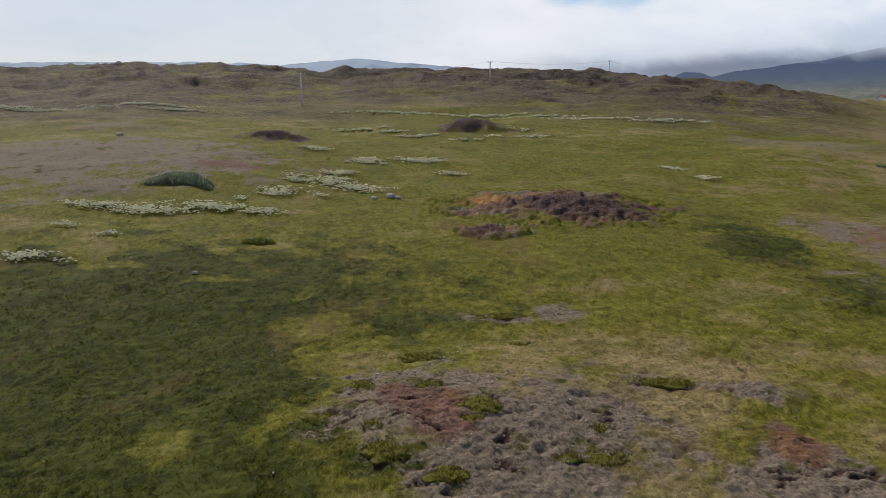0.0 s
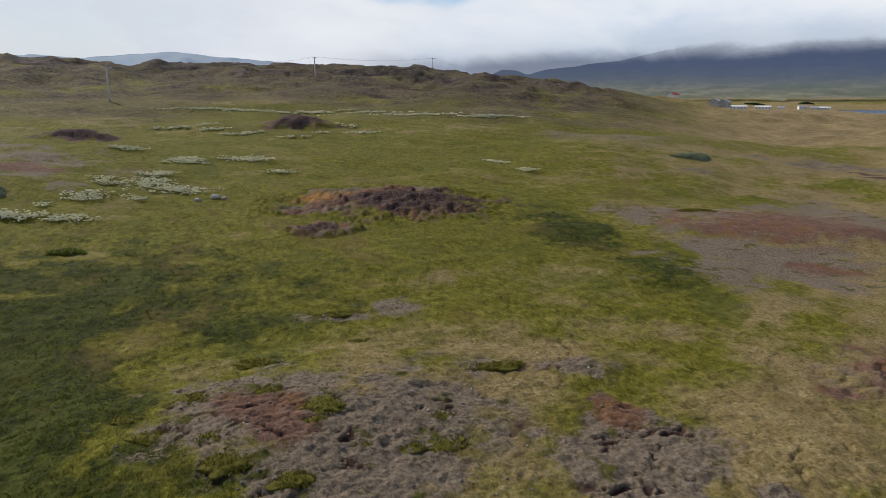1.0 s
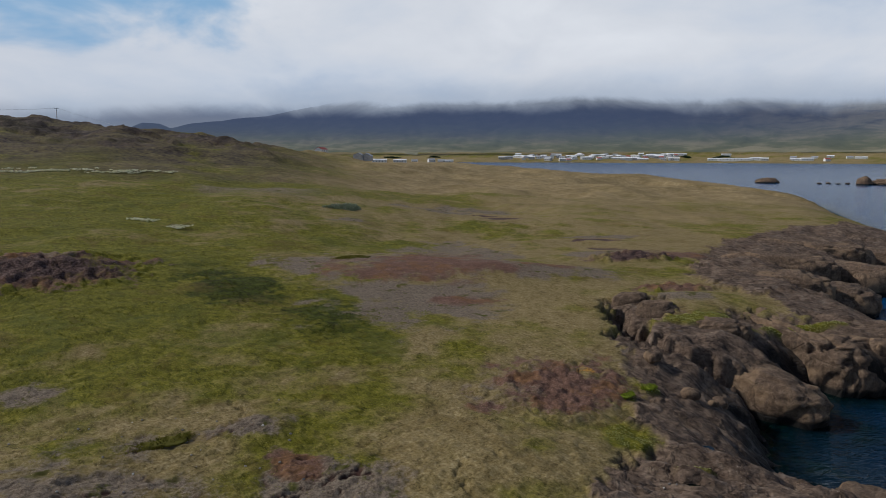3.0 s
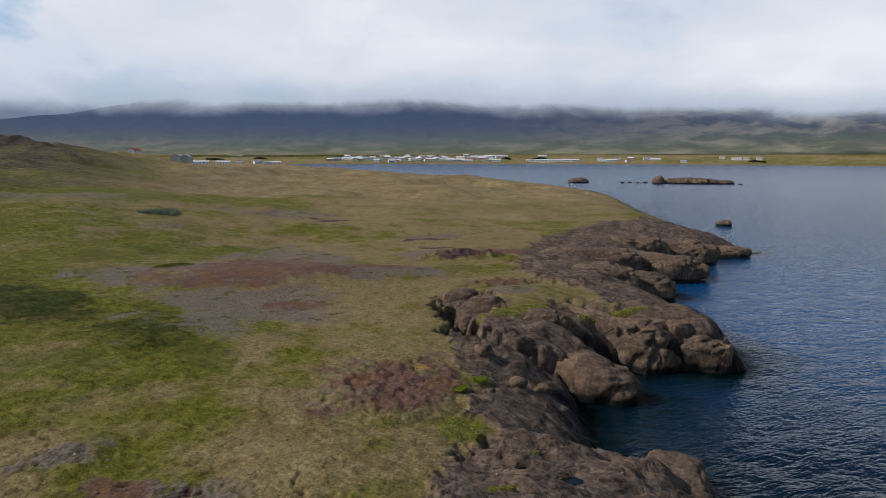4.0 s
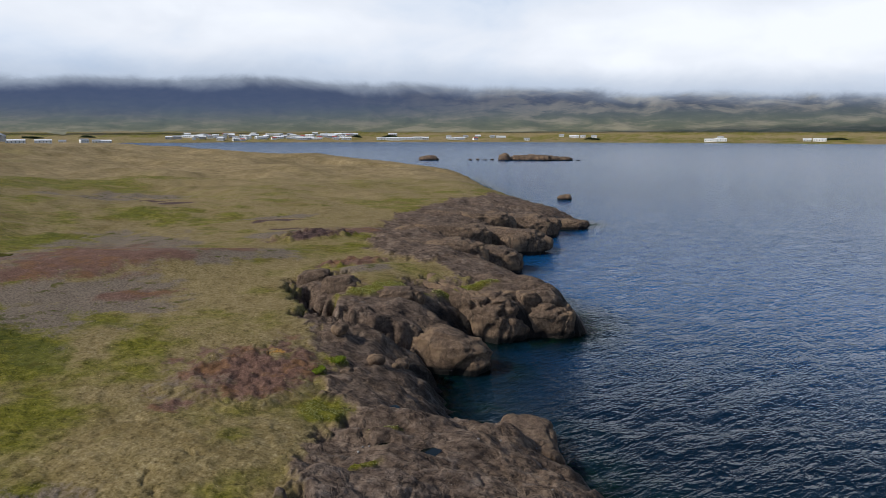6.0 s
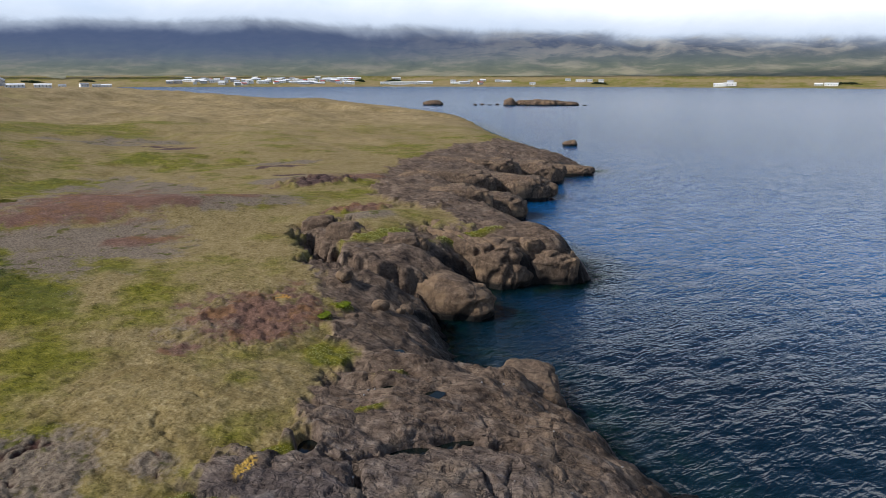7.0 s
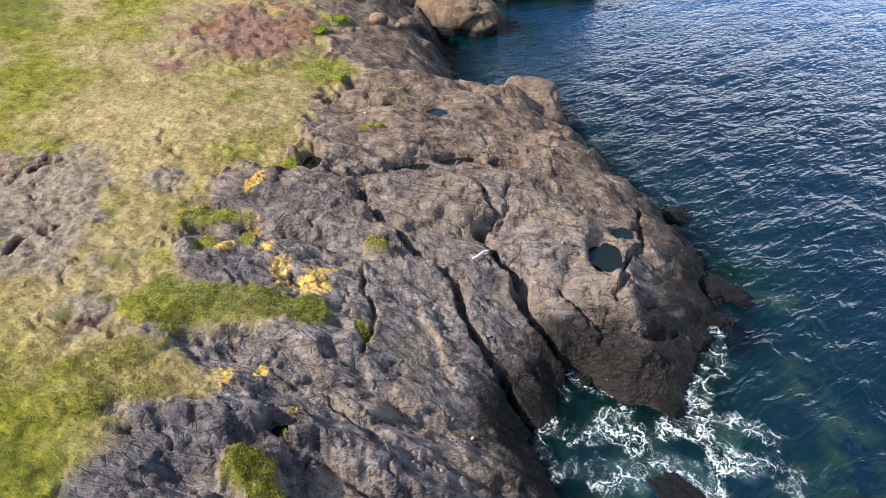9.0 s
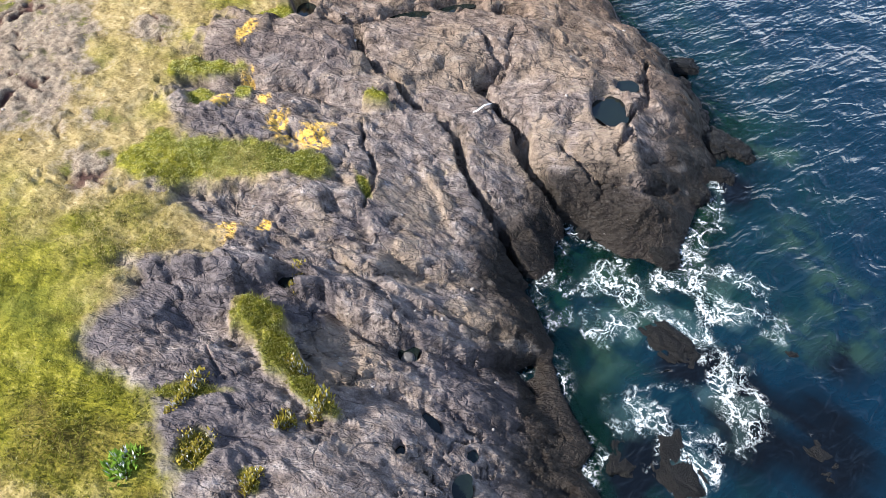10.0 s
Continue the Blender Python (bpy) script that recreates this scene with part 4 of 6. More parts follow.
ground = mesh_object("ground", np.stack([gx, gy, gz], 1), gq, MAT["ground"], True,
                     {"rock": cover_of["rock"], "heath": cover_of["heath"], "torn": cover_of["torn"], "lichen": cover_of["lichen"], "shore": np.clip(shore, -50, 50),
                      "dry": dry, "straw": straw, "crag": cover_of["crag"], "red": cover_of["red"], "tan": cover_of["tan"], "brown": step(17, 28, gr), "hill": step(135, 200, gr + 25 * fbm(gx / 30, gy / 30, 119)) * step(36, 24, gaz)})
tagged(ground, "rough green and brown coastal heath over dark bedrock", "ground", kind="structure")

# the sea, one sheet
sea_r = np.concatenate([np.arange(4, 20, 0.2), growing(20, 200, 0.009), growing(200, 4700, 0.06)])
sea_b = np.concatenate([np.arange(20, 112, 0.35), np.arange(112, 380, 4)])
sx, sy, sq = polar(sea_r, sea_b)
sr = np.hypot(sx, sy)
calm = step(330, 120, sr)
su, sv = sx * 0.53 + sy * 0.85, sx * 0.85 - sy * 0.53
swell = 0.075 * fbm(su / 1.9, sv / 3.4, 131, 3) + 0.045 * fbm(su / 0.9, sv / 1.4, 133, 2) * step(70, 30, sr)
swell = swell * np.interp(sr, (25, 60, 150, 260), (1.0, 1.0, 0.7, 0.5))
bed = land(sx, sy)["shore"]
FOAMS = [(14.97, 0.26, 1.25, 0.78, -40), (15.42, -1.16, 1.25, 0.585, -60), (16.18, -3.06, 1.62, 0.65, -70), (14.35, -2.43, 0.688, 1.17, -20), (15.11, -3.73, 0.75, 1.17, 0), (13.19, -3.96, 0.875, 0.65, 0), (10.72, -2.06, 1.25, 0.585, -50), (10.8, -3.63, 1.38, 0.65, -60), (11.91, -4.27, 0.5, 1.17, 0), (20.36, -2.5, 1.25, 0.52, 30), (18.1, -2.13, 1, 0.52, 0), (14.82, -5.3, 0.75, 0.39, 0), (13.34, 0.06, 0.625, 1.17, 0), (9.75, -3.47, 0.875, 0.52, 0), (16.23, -1.57, 0.75, 0.39, 0)]
# dark reefs and pale sand under the surface
REEFS = [(12.78, -2.94, 0.9, 1.2, 20), (11.36, -4.8, 1.6, 1.2, 0), (11.08, -6.76, 1.9, 1.3, 0), (14.61, -6.96, 1.1, 0.7, 0), (8.71, -2.14, 1.6, 0.9, 0), (21.2, -3.01, 1, 0.7, 40)]
SANDS = [(19.4, -5.34, 1.3, 0.8, 0), (23.66, -4.01, 0.6, 1.3, 0), (17.35, -6.88, 1.4, 0.7, 0), (15.17, -5.62, 1.2, 0.6, -30), (11.92, -0.29, 1, 0.9, 0), (15.74, -7.58, 1.2, 0.5, 0), (13.96, -0.89, 1, 0.8, 0)]
shred = 0.5 * fbm(sx / 0.9, sy / 0.9, 139, 4)
reef, sand = blob(sx, sy, REEFS, shred, 0.45), blob(sx, sy, SANDS, shred, 0.6)
foam = np.clip(blob(sx, sy, FOAMS, 0.6 * fbm(sx / 0.8, sy / 0.8, 137, 3), 0.6) + 0.2 * step(-0.7, -0.1, bed) * step(30, 22, sr), 0, 1)
# sky_tint grows with camera distance and stands in for the sea's reflected sky
sea = mesh_object("sea", np.stack([sx, sy, swell * calm], 1), sq, MAT["sea"], True, {"bed": np.clip(-bed, -5, 150), "foam": foam, "sky_tint": step(38, 85, sr) * step(1, 6, -bed), "ruffle": np.interp(sr, (0, 30, 60, 120, 300, 1000), (0.06, 0.06, 0.07, 0.09, 0.14, 0.22)), "reef": reef, "sand": sand, "chop": np.interp(sr, (0, 20, 32, 45, 100, 200, 500, 1500), (0.50, 0.42, 0.38, 0.38, 0.38, 0.32, 0.18, 0.12))})
tagged(sea, "dark blue sea with small wind ripples", "sea", kind="structure")

# the mountain across the bay, rising into cloud, and a faint far range
def range_sheet(name, table, foot, top, columns, rough, mat, seed):
    tb = np.array(table)
    bear = np.linspace(tb[0, 0], tb[-1, 0], columns)
    crest = EYE + top * np.tan(np.radians(np.interp(bear, tb[:, 0], tb[:, 1])))
    s = np.linspace(0, 1, 70)
    ss, bb = np.meshgrid(s, bear, indexing="ij")
    rr = foot + (top - foot) * ss
    x, y = rr * np.sin(np.radians(bb)), rr * np.cos(np.radians(bb))
    gully = ridged(bb / 2.4 + 0.5 * fbm(x / 400, y / 400, seed, 3), ss * 1.3, seed + 2, 4)
    z = 10 + (crest[None, :] - 10) * (0.25 * ss + 0.75 * ss ** 1.7) + rough * np.sin(np.pi * np.clip(ss * 1.05, 0, 1)) * (gully - 0.4) + rough * 0.2 * fbm(x / 90, y / 90, seed + 5, 4) * ss
    nb = columns
    i, j = np.meshgrid(np.arange(69), np.arange(nb - 1), indexing="ij")
    quads = np.stack([i * nb + j, i * nb + j + 1, (i + 1) * nb + j + 1, (i + 1) * nb + j], -1).reshape(-1, 4)
    return mesh_object(name, np.stack([x.ravel(), y.ravel(), z.ravel()], 1), quads, mat)


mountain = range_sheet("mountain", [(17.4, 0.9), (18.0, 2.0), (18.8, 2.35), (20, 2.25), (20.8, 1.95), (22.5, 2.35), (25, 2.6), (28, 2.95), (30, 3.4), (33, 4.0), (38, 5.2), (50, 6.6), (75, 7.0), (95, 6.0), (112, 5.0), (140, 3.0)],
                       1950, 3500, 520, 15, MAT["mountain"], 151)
tagged(mountain, "dark steep fjord mountain with its top in cloud", "mountain", kind="structure")
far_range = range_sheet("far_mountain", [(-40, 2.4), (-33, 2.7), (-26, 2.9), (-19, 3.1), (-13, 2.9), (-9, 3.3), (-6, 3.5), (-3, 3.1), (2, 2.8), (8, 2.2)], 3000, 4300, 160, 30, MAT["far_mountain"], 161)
tagged(far_range, "far-off mountain range with blue haze painted into its colour", "mountain", kind="structure")

# cloud that lies along the mountain, with a glowing veil below painted as haze
cb = np.arange(-60, 170, 1.0)
cz = np.linspace(-20, 900, 24)
zz, bb = np.meshgrid(cz, np.radians(cb), indexing="ij")
i, j = np.meshgrid(np.arange(23), np.arange(len(cb) - 1), indexing="ij")
n = len(cb)
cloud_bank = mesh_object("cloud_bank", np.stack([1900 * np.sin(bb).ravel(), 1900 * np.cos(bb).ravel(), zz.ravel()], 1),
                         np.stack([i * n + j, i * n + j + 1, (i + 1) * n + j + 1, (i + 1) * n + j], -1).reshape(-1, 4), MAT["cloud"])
tagged(cloud_bank, "low grey-white cloud bank hiding the mountain tops, with a glowing haze veil below", "cloud", kind="structure")

# ---------------------------------------------------------------- small materials
def plain(name, low, high, scale=6.0, rough=0.8, bump=0.0, island=False, spec=0.3):
    m, n = material(name)
    p = n.place()
    f = n.noise(p, scale, 5, 0.65)
    if island:
        g = n.t.nodes.new("ShaderNodeNewGeometry")
        f = n.math("ADD", n.math("MULTIPLY", f, 0.35), n.math("MULTIPLY", g.outputs["Random Per Island"], 0.65))
    else:
        f = n.fade(f, 0.3, 0.7)
    s = n.node("ShaderNodeBsdfPrincipled", Roughness=rough)
    s.inputs["Specular IOR Level"].default_value = spec
    n.put(s.inputs["Base Color"], n.mix(f, low, high))
    if bump:
        n.put(s.inputs["Normal"], n.bump(n.noise(p, scale * 3, 5, 0.7), 0.6, bump))
    if island:
        thin = n.node("ShaderNodeBsdfTranslucent")
        n.put(thin.inputs[0], n.mix(f, low, high))
        both = n.node("ShaderNodeMixShader")
        both.inputs[0].default_value = 0.4
        n.put(both.inputs[1], s.outputs[0])
        n.put(both.inputs[2], thin.outputs[0])
        n.end(both.outputs[0])
        return m
    n.end(s.outputs[0])
    return m


def rock_material(name, dark, mid, tan, tide):
    """Weathered basalt: brown crust, tan fresh faces, dark seams and a black tide band."""
    m, n = material(name)
    p = n.place()
    sep = n.node("ShaderNodeSeparateXYZ")
    n.put(sep.inputs[0], p)
    grain, dust, wide = n.noise(p, 2.4, 8, 0.68, 0.4), n.noise(p, 22.0, 4, 0.65), n.noise(p, 0.32, 4, 0.6, 0.4)
    k = n.ramp(n.math("ADD", n.math("MULTIPLY", grain, 0.7), n.math("MULTIPLY", dust, 0.3)), [(0.32, dark), (0.50, mid), (0.70, tan)])
    k = n.mix(n.math("MULTIPLY", n.fade(wide, 0.50, 0.62), 0.85 if mid[0] > 0.05 else 0.0), k, n.mix(grain, (0.13, 0.080, 0.047), (0.36, 0.25, 0.155)))
    seam = n.fade(n.cellular(n.vec("ADD", p, n.vec("SCALE", n.node("ShaderNodeTexNoise", Scale=0.8).outputs[1], 1.2)), 0.38, "DISTANCE_TO_EDGE"), 0.035, 0.0)
    k = n.mix(n.math("MULTIPLY", seam, 0.12), k, (0.018, 0.015, 0.014))
    streak = n.noise(n.vec("MULTIPLY", p, (1.0, 1.0, 0.16)), 1.7, 4, 0.6)
    k = n.mix(n.math("MULTIPLY", n.fade(streak, 0.55, 0.66), 0.55 if mid[0] > 0.05 else 0.0), k, n.mix(grain, (0.030, 0.023, 0.019), (0.085, 0.062, 0.048)))
    line = n.math("ADD", sep.outputs[2], n.math("MULTIPLY", n.math("SUBTRACT", n.noise(p, 1.1, 3), 0.5), 0.5))
    wet = n.math("MULTIPLY", n.fade(line, 0.75, 0.35), tide)
    k = n.mix(wet, k, n.mix(grain, (0.006, 0.006, 0.006), (0.024, 0.021, 0.018)) if mid[0] > 0.05 else n.mix(grain, (0.0012, 0.0012, 0.0014), (0.006, 0.0055, 0.005)))
    s = n.node("ShaderNodeBsdfPrincipled")
    s.inputs["Specular IOR Level"].default_value = 0.15
    n.put(s.inputs["Base Color"], k)
    n.put(s.inputs["Roughness"], n.math("SUBTRACT", 0.92, n.math("MULTIPLY", wet, 0.35)))
    n.put(s.inputs["Normal"], n.bump(n.math("SUBTRACT", n.math("ADD", grain, n.math("MULTIPLY", dust, 0.3)), n.math("MULTIPLY", seam, 0.25)), 0.9, 0.16))
    n.end(s.outputs[0])
    return m


MAT["basalt"] = rock_material("basalt", (0.040, 0.028, 0.020), (0.132, 0.090, 0.061), (0.27, 0.20, 0.14), 1.0)
MAT["pale_stone"] = plain("pale_stone", (0.24, 0.22, 0.20), (0.50, 0.48, 0.44), 5.0, 0.85, 0.02)
MAT["wet_rock"] = rock_material("wet_rock", (0.0012, 0.0012, 0.0014), (0.0035, 0.003, 0.003), (0.009, 0.008, 0.007), 1.0)
MAT["grey_stone"] = plain("grey_stone", (0.10, 0.09, 0.085), (0.30, 0.27, 0.25), 7.0, 0.88, 0.02)
MAT["dark_stone"] = plain("dark_stone", (0.045, 0.043, 0.042), (0.12, 0.11, 0.105), 9.0, 0.85, 0.01)
MAT["wood"] = plain("wood", (0.52, 0.50, 0.47), (0.74, 0.72, 0.68), 9.0, 0.8, 0.005)
MAT["ceramic"] = plain("ceramic", (0.55, 0.55, 0.52), (0.7, 0.7, 0.68), 4.0, 0.25)
MAT["wire"] = plain("wire", (0.20, 0.21, 0.22), (0.32, 0.33, 0.34), 8.0, 0.45)
MAT["white_wall"] = plain("white_wall", (0.72, 0.72, 0.70), (0.84, 0.84, 0.82), 0.6, 0.7)
MAT["grey_wall"] = plain("grey_wall", (0.40, 0.39, 0.37), (0.55, 0.54, 0.52), 0.6, 0.8)
MAT["red_roof"] = plain("red_roof", (0.32, 0.07, 0.05), (0.42, 0.11, 0.08), 0.8, 0.6)
MAT["grey_roof"] = plain("grey_roof", (0.26, 0.27, 0.29), (0.40, 0.41, 0.43), 0.8, 0.5)
MAT["white_roof"] = plain("white_roof", (0.66, 0.67, 0.68), (0.80, 0.81, 0.82), 0.8, 0.5)
MAT["pane"] = plain("pane", (0.03, 0.035, 0.045), (0.06, 0.07, 0.08), 2.0, 0.15, spec=0.5)
MAT["umbel"] = plain("umbel", (0.74, 0.72, 0.48), (0.93, 0.91, 0.74), 3.0, 0.9, island=True)
MAT["stalk"] = plain("stalk", (0.09, 0.11, 0.015), (0.20, 0.22, 0.04), 3.0, 0.8, island=True)
MAT["willow"] = plain("willow", (0.10, 0.135, 0.075), (0.34, 0.38, 0.26), 3.0, 0.8, island=True)
MAT["conifer"] = plain("conifer", (0.018, 0.032, 0.014), (0.06, 0.085, 0.035), 0.3, 0.9, island=True)
MAT["herb"] = plain("herb", (0.09, 0.16, 0.015), (0.22, 0.34, 0.04), 5.0, 0.7, island=True)
MAT["gold_herb"] = plain("gold_herb", (0.16, 0.14, 0.02), (0.48, 0.38, 0.06), 5.0, 0.8, island=True)
MAT["moss"] = plain("moss", (0.055, 0.058, 0.008), (0.19, 0.17, 0.025), 8.0, 0.95, island=True)
MAT["bright_moss"] = plain("bright_moss", (0.10, 0.14, 0.010), (0.26, 0.31, 0.02), 8.0, 0.9, island=True)


def grass_material():
    m, n = material("grass")
    g = n.t.nodes.new("ShaderNodeNewGeometry")
    dry_, rnd = n.attr("dry"), g.outputs["Random Per Island"]
    green = n.ramp(rnd, [(0.0, (0.105, 0.108, 0.010)), (0.5, (0.165, 0.160, 0.022)), (0.85, (0.225, 0.208, 0.048)), (1.0, (0.31, 0.28, 0.11))])
    pale = n.ramp(rnd, [(0.0, (0.175, 0.128, 0.045)), (0.4, (0.25, 0.19, 0.072)), (0.8, (0.33, 0.26, 0.115)), (1.0, (0.42, 0.355, 0.19))])
    s = n.node("ShaderNodeBsdfPrincipled", Roughness=0.75)
    s.inputs["Specular IOR Level"].default_value = 0.2
    # blades take the same painted shade where dry is negative
    green = n.mix(n.math("MULTIPLY", n.fade(dry_, 0.10, -0.40), 0.88), green, n.mix(rnd, (0.016, 0.026, 0.002), (0.070, 0.086, 0.006)))
    colour = n.mix(n.fade(n.math("ADD", dry_, n.math("MULTIPLY", n.math("SUBTRACT", rnd, 0.5), 0.4)), 0.3, 0.8), green, pale)
    n.put(s.inputs["Base Color"], colour)
    thin = n.node("ShaderNodeBsdfTranslucent")
    n.put(thin.inputs[0], colour)
    both = n.node("ShaderNodeMixShader")
    both.inputs[0].default_value = 0.55
    n.put(both.inputs[1], s.outputs[0])
    n.put(both.inputs[2], thin.outputs[0])
    n.end(both.outputs[0])
    return m


MAT["grass"] = grass_material()
MAT["pale_grass"] = plain("pale_grass", (0.22, 0.235, 0.055), (0.58, 0.55, 0.27), 0.7, 0.75, island=True)


def pool_material():
    m, n = material("pool_water")
    s = n.node("ShaderNodeBsdfPrincipled", Roughness=0.04, IOR=1.333)
    n.put(s.inputs["Base Color"], n.mix(n.noise(n.place(), 2.0, 3), (0.002, 0.004, 0.006), (0.008, 0.012, 0.009)))
    n.put(s.inputs["Normal"], n.bump(n.noise(n.place(), 9.0, 2), 0.12, 0.02))
    n.end(s.outputs[0])
    return m


MAT["pool"] = pool_material()


def height(x, y):
    return float(land(np.array([float(x)]), np.array([float(y)]))["z"][0])


def heights(x, y):
    return land(np.asarray(x, float), np.asarray(y, float))["z"]


# ---------------------------------------------------------------- rocks
BALLS = {}


def ball(level):
    if level not in BALLS:
        bm = bmesh.new()
        bmesh.ops.create_icosphere(bm, subdivisions=level, radius=1.0)
        v = np.array([p.co[:] for p in bm.verts])
        f = np.array([[q.index for q in p.verts] for p in bm.faces])
        bm.free()
        BALLS[level] = (v, f)
    return BALLS[level]


def boulder(name, place, size, turn, seed, mat, level=4, rough=0.22, square=0.75, label="", category="rock", group=""):
    """A weathered lump: rounded box, broken by joints and worn."""
    v, f = ball(level)
    w = np.sign(v) * np.abs(v) ** square
    o = seed * 7.31
    s = np.array(size)
    q = v * s / max(min(s), 0.3)
    a, b, c = q[:, 0] + 0.6 * q[:, 2] + o, q[:, 1] - 0.5 * q[:, 2] + o, q[:, 2] + o
    push = rough * 0.6 * fbm(a * 0.8, b * 0.8 + c * 0.3, seed, 4) + rough * 0.45 * fbm(a * 2.4, b * 2.4 - c, seed + 3, 3)
    d1, d2, val = cells(a * 0.95 + 0.4 * fbm(a, b, seed + 5, 2), b * 0.95 + 0.5 * c, seed + 6)
    push = push + rough * 0.7 * (val - 0.5) - rough * 0.55 * step(0.10, 0.0, d2 - d1)
    w = w * (1 + push[:, None]) * s
    ob = mesh_object(name, w, f, mat)
    ob.matrix_world = pose(*place, *(turn if isinstance(turn, tuple) else (0, 0, turn)))
    return tagged(ob, label, category, group) if label else ob


# whale-backs and blocks of the headlands: x, y, base, half-sizes, turn, label
HEADS = [((58.5, 21.7, 0.9), (6.6, 3.0, 3.6), (4, -9, 78), "brown weathered basalt whaleback above the sea"),
         ((52.0, 24.4, 3.5), (2.1, 1.6, 1.45), 112, ""),
         ((57.0, 16.5, 1.5), (1.1, 1.0, 1.75), 100, ""),
         ((59.3, 15.2, 2.9), (1.1, 1.0, 0.95), 40, ""),
         ((59.9, 13.4, 0.9), (2.6, 1.8, 1.75), 103, ""),
         ((59.2, 13.4, 2.3), (0.75, 0.7, 0.6), 60, ""),
         ((50.4, 25.0, 1.7), (4.6, 1.5, 2.4), (-6, -6, 72), "long dark basalt wall beside the gully"),
         ((47.9, 18.9, 0.6), (3.6, 1.8, 2.3), (0, -14, 88), ""),
         ((52.6, 33.3, 4.4), (1.7, 1.3, 1.3), 120, "rounded dark basalt block at the head of the gully"),
         ((51.6, 30.0, 3.8), (1.7, 1.4, 1.7), 110, "rounded dark basalt block at the head of the gully"),
         ((35.2, 8.8, 0.2), (2.6, 1.9, 1.6), 20, "blocky basalt corner above the water"),
         ((100.8, 29.4, 0.8), (6.5, 3.6, 2.7), 100, "brown weathered basalt whaleback above the sea"),
         ((84.6, 29.6, 0.6), (7.0, 3.0, 2.6), 112, "brown weathered basalt whaleback above the sea"),
         ((118, 33.5, 0.8), (8.5, 4.5, 2.9), 100, "brown weathered basalt whaleback above the sea"),
         ((129.5, 26.4, 0.1), (4.6, 2.6, 1.6), 105, "wet black basalt ledge at the water"),
         ((93, 37.5, 2.2), (8.0, 3.0, 2.6), 115, "brown basalt ridge on the slope"),
         ((79, 33, 2.4), (7.5, 2.6, 2.4), 115, "brown basalt ridge on the slope"),
         ((108, 40, 2.6), (9.0, 3.2, 2.4), 110, "brown basalt ridge on the slope"),
         ((70.5, 24.5, 1.2), (4.0, 2.0, 1.8), 110, "brown basalt rib above the narrow inlet")]
for k, (place, size, turn, label) in enumerate(HEADS):
    level, sort = 6 if size[0] > 4 and place[0] < 65 else 5 if size[0] > 2 else 4, "rock_outcrop" if label else "block"
    ob = boulder(sort, place, size, turn, 300 + 11 * k, MAT["basalt"], level, 0.12 if place[0] > 65 else 0.14, 0.56, label, "rock", "rocks of the headlands")
    if not label:
        ob.parent, ob.matrix_parent_inverse = main, main.matrix_world.inverted()
        continue
    main = ob
    # jointed blocks along its flanks
    pick = random.Random(70 + k)
    for j in range(5 if place[0] > 65 else 0):
        th = pick.uniform(0, 2 * math.pi)
        at = main.matrix_world @ Vector((0.86 * size[0] * math.cos(th), 0.80 * size[1] * math.sin(th), size[2] * pick.uniform(-0.05, 0.5)))
        w = pick.uniform(0.16, 0.30) * min(size[0], 2.0 * size[1])
        block = boulder("block", at, (w * 1.2, w * 0.9, w * 0.75), (0 if isinstance(turn, tuple) else turn) + pick.uniform(-20, 20), 900 + 17 * k + j, MAT["basalt"], 3, 0.15, 0.7)
        block.parent, block.matrix_parent_inverse = main, main.matrix_world.inverted()
boulder("boulder", (43.6, 25.9, height(43.6, 25.9) + 0.5), (0.85, 0.7, 0.75), 20, 401, MAT["basalt"], 4, 0.14, 0.85, "loose rounded brown boulder in the gully", "boulder")
rng = random.Random(5)
for k in range(7):
    x, y = 38 + rng.uniform(-4, 5), 21 + rng.uniform(-3, 4)
    s = rng.uniform(0.25, 0.6)
    boulder("boulder", (x, y, height(x, y) + s * 0.3), (s * 1.3, s, s * 0.8), rng.uniform(0, 180), 420 + k, MAT["basalt"], 3, 0.2, 0.85, "loose brown boulder among bedrock", "boulder", "boulders by the cove")
# islets, skerries and a stack in the bay
def bearing(az, r):
    return r * math.sin(radians(az)), r * math.cos(radians(az))


for az, r, size, turn, seed in ((76.0, 462, (19, 7, 3.4), -76, 501), (73.6, 458, (4.0, 3.0, 4.6), -73, 503), (67.3, 460, (6.4, 4, 3.0), -67, 505), (78.2, 462, (7, 4, 2.2), -80, 508), (78.55, 189, (1.9, 1.5, 1.35), -78, 507)):
    x, y = bearing(az, r)
    boulder("sea_stack" if r < 200 else "rock_islet", (x, y, 0.2), size, turn, seed, MAT["basalt"], 5 if size[0] > 10 else 4, 0.2, 0.9,
            "small rocky stack standing in the sea" if r < 200 else "low brown rocky islet in the bay", "islet", "islets in the bay")
for az in (70.8, 71.4, 72.0, 72.6, 73.9, 79.6):
    x, y = bearing(az, 459 + rng.uniform(-3, 3))
    boulder("skerry", (x, y, -0.1), (rng.uniform(1.2, 2.6), 1.3, rng.uniform(0.6, 1.1)), 5, 520 + int(az * 10), MAT["basalt"], 3, 0.25, 0.8, "low dark skerry awash in the bay", "rock", "skerries beside the islet")
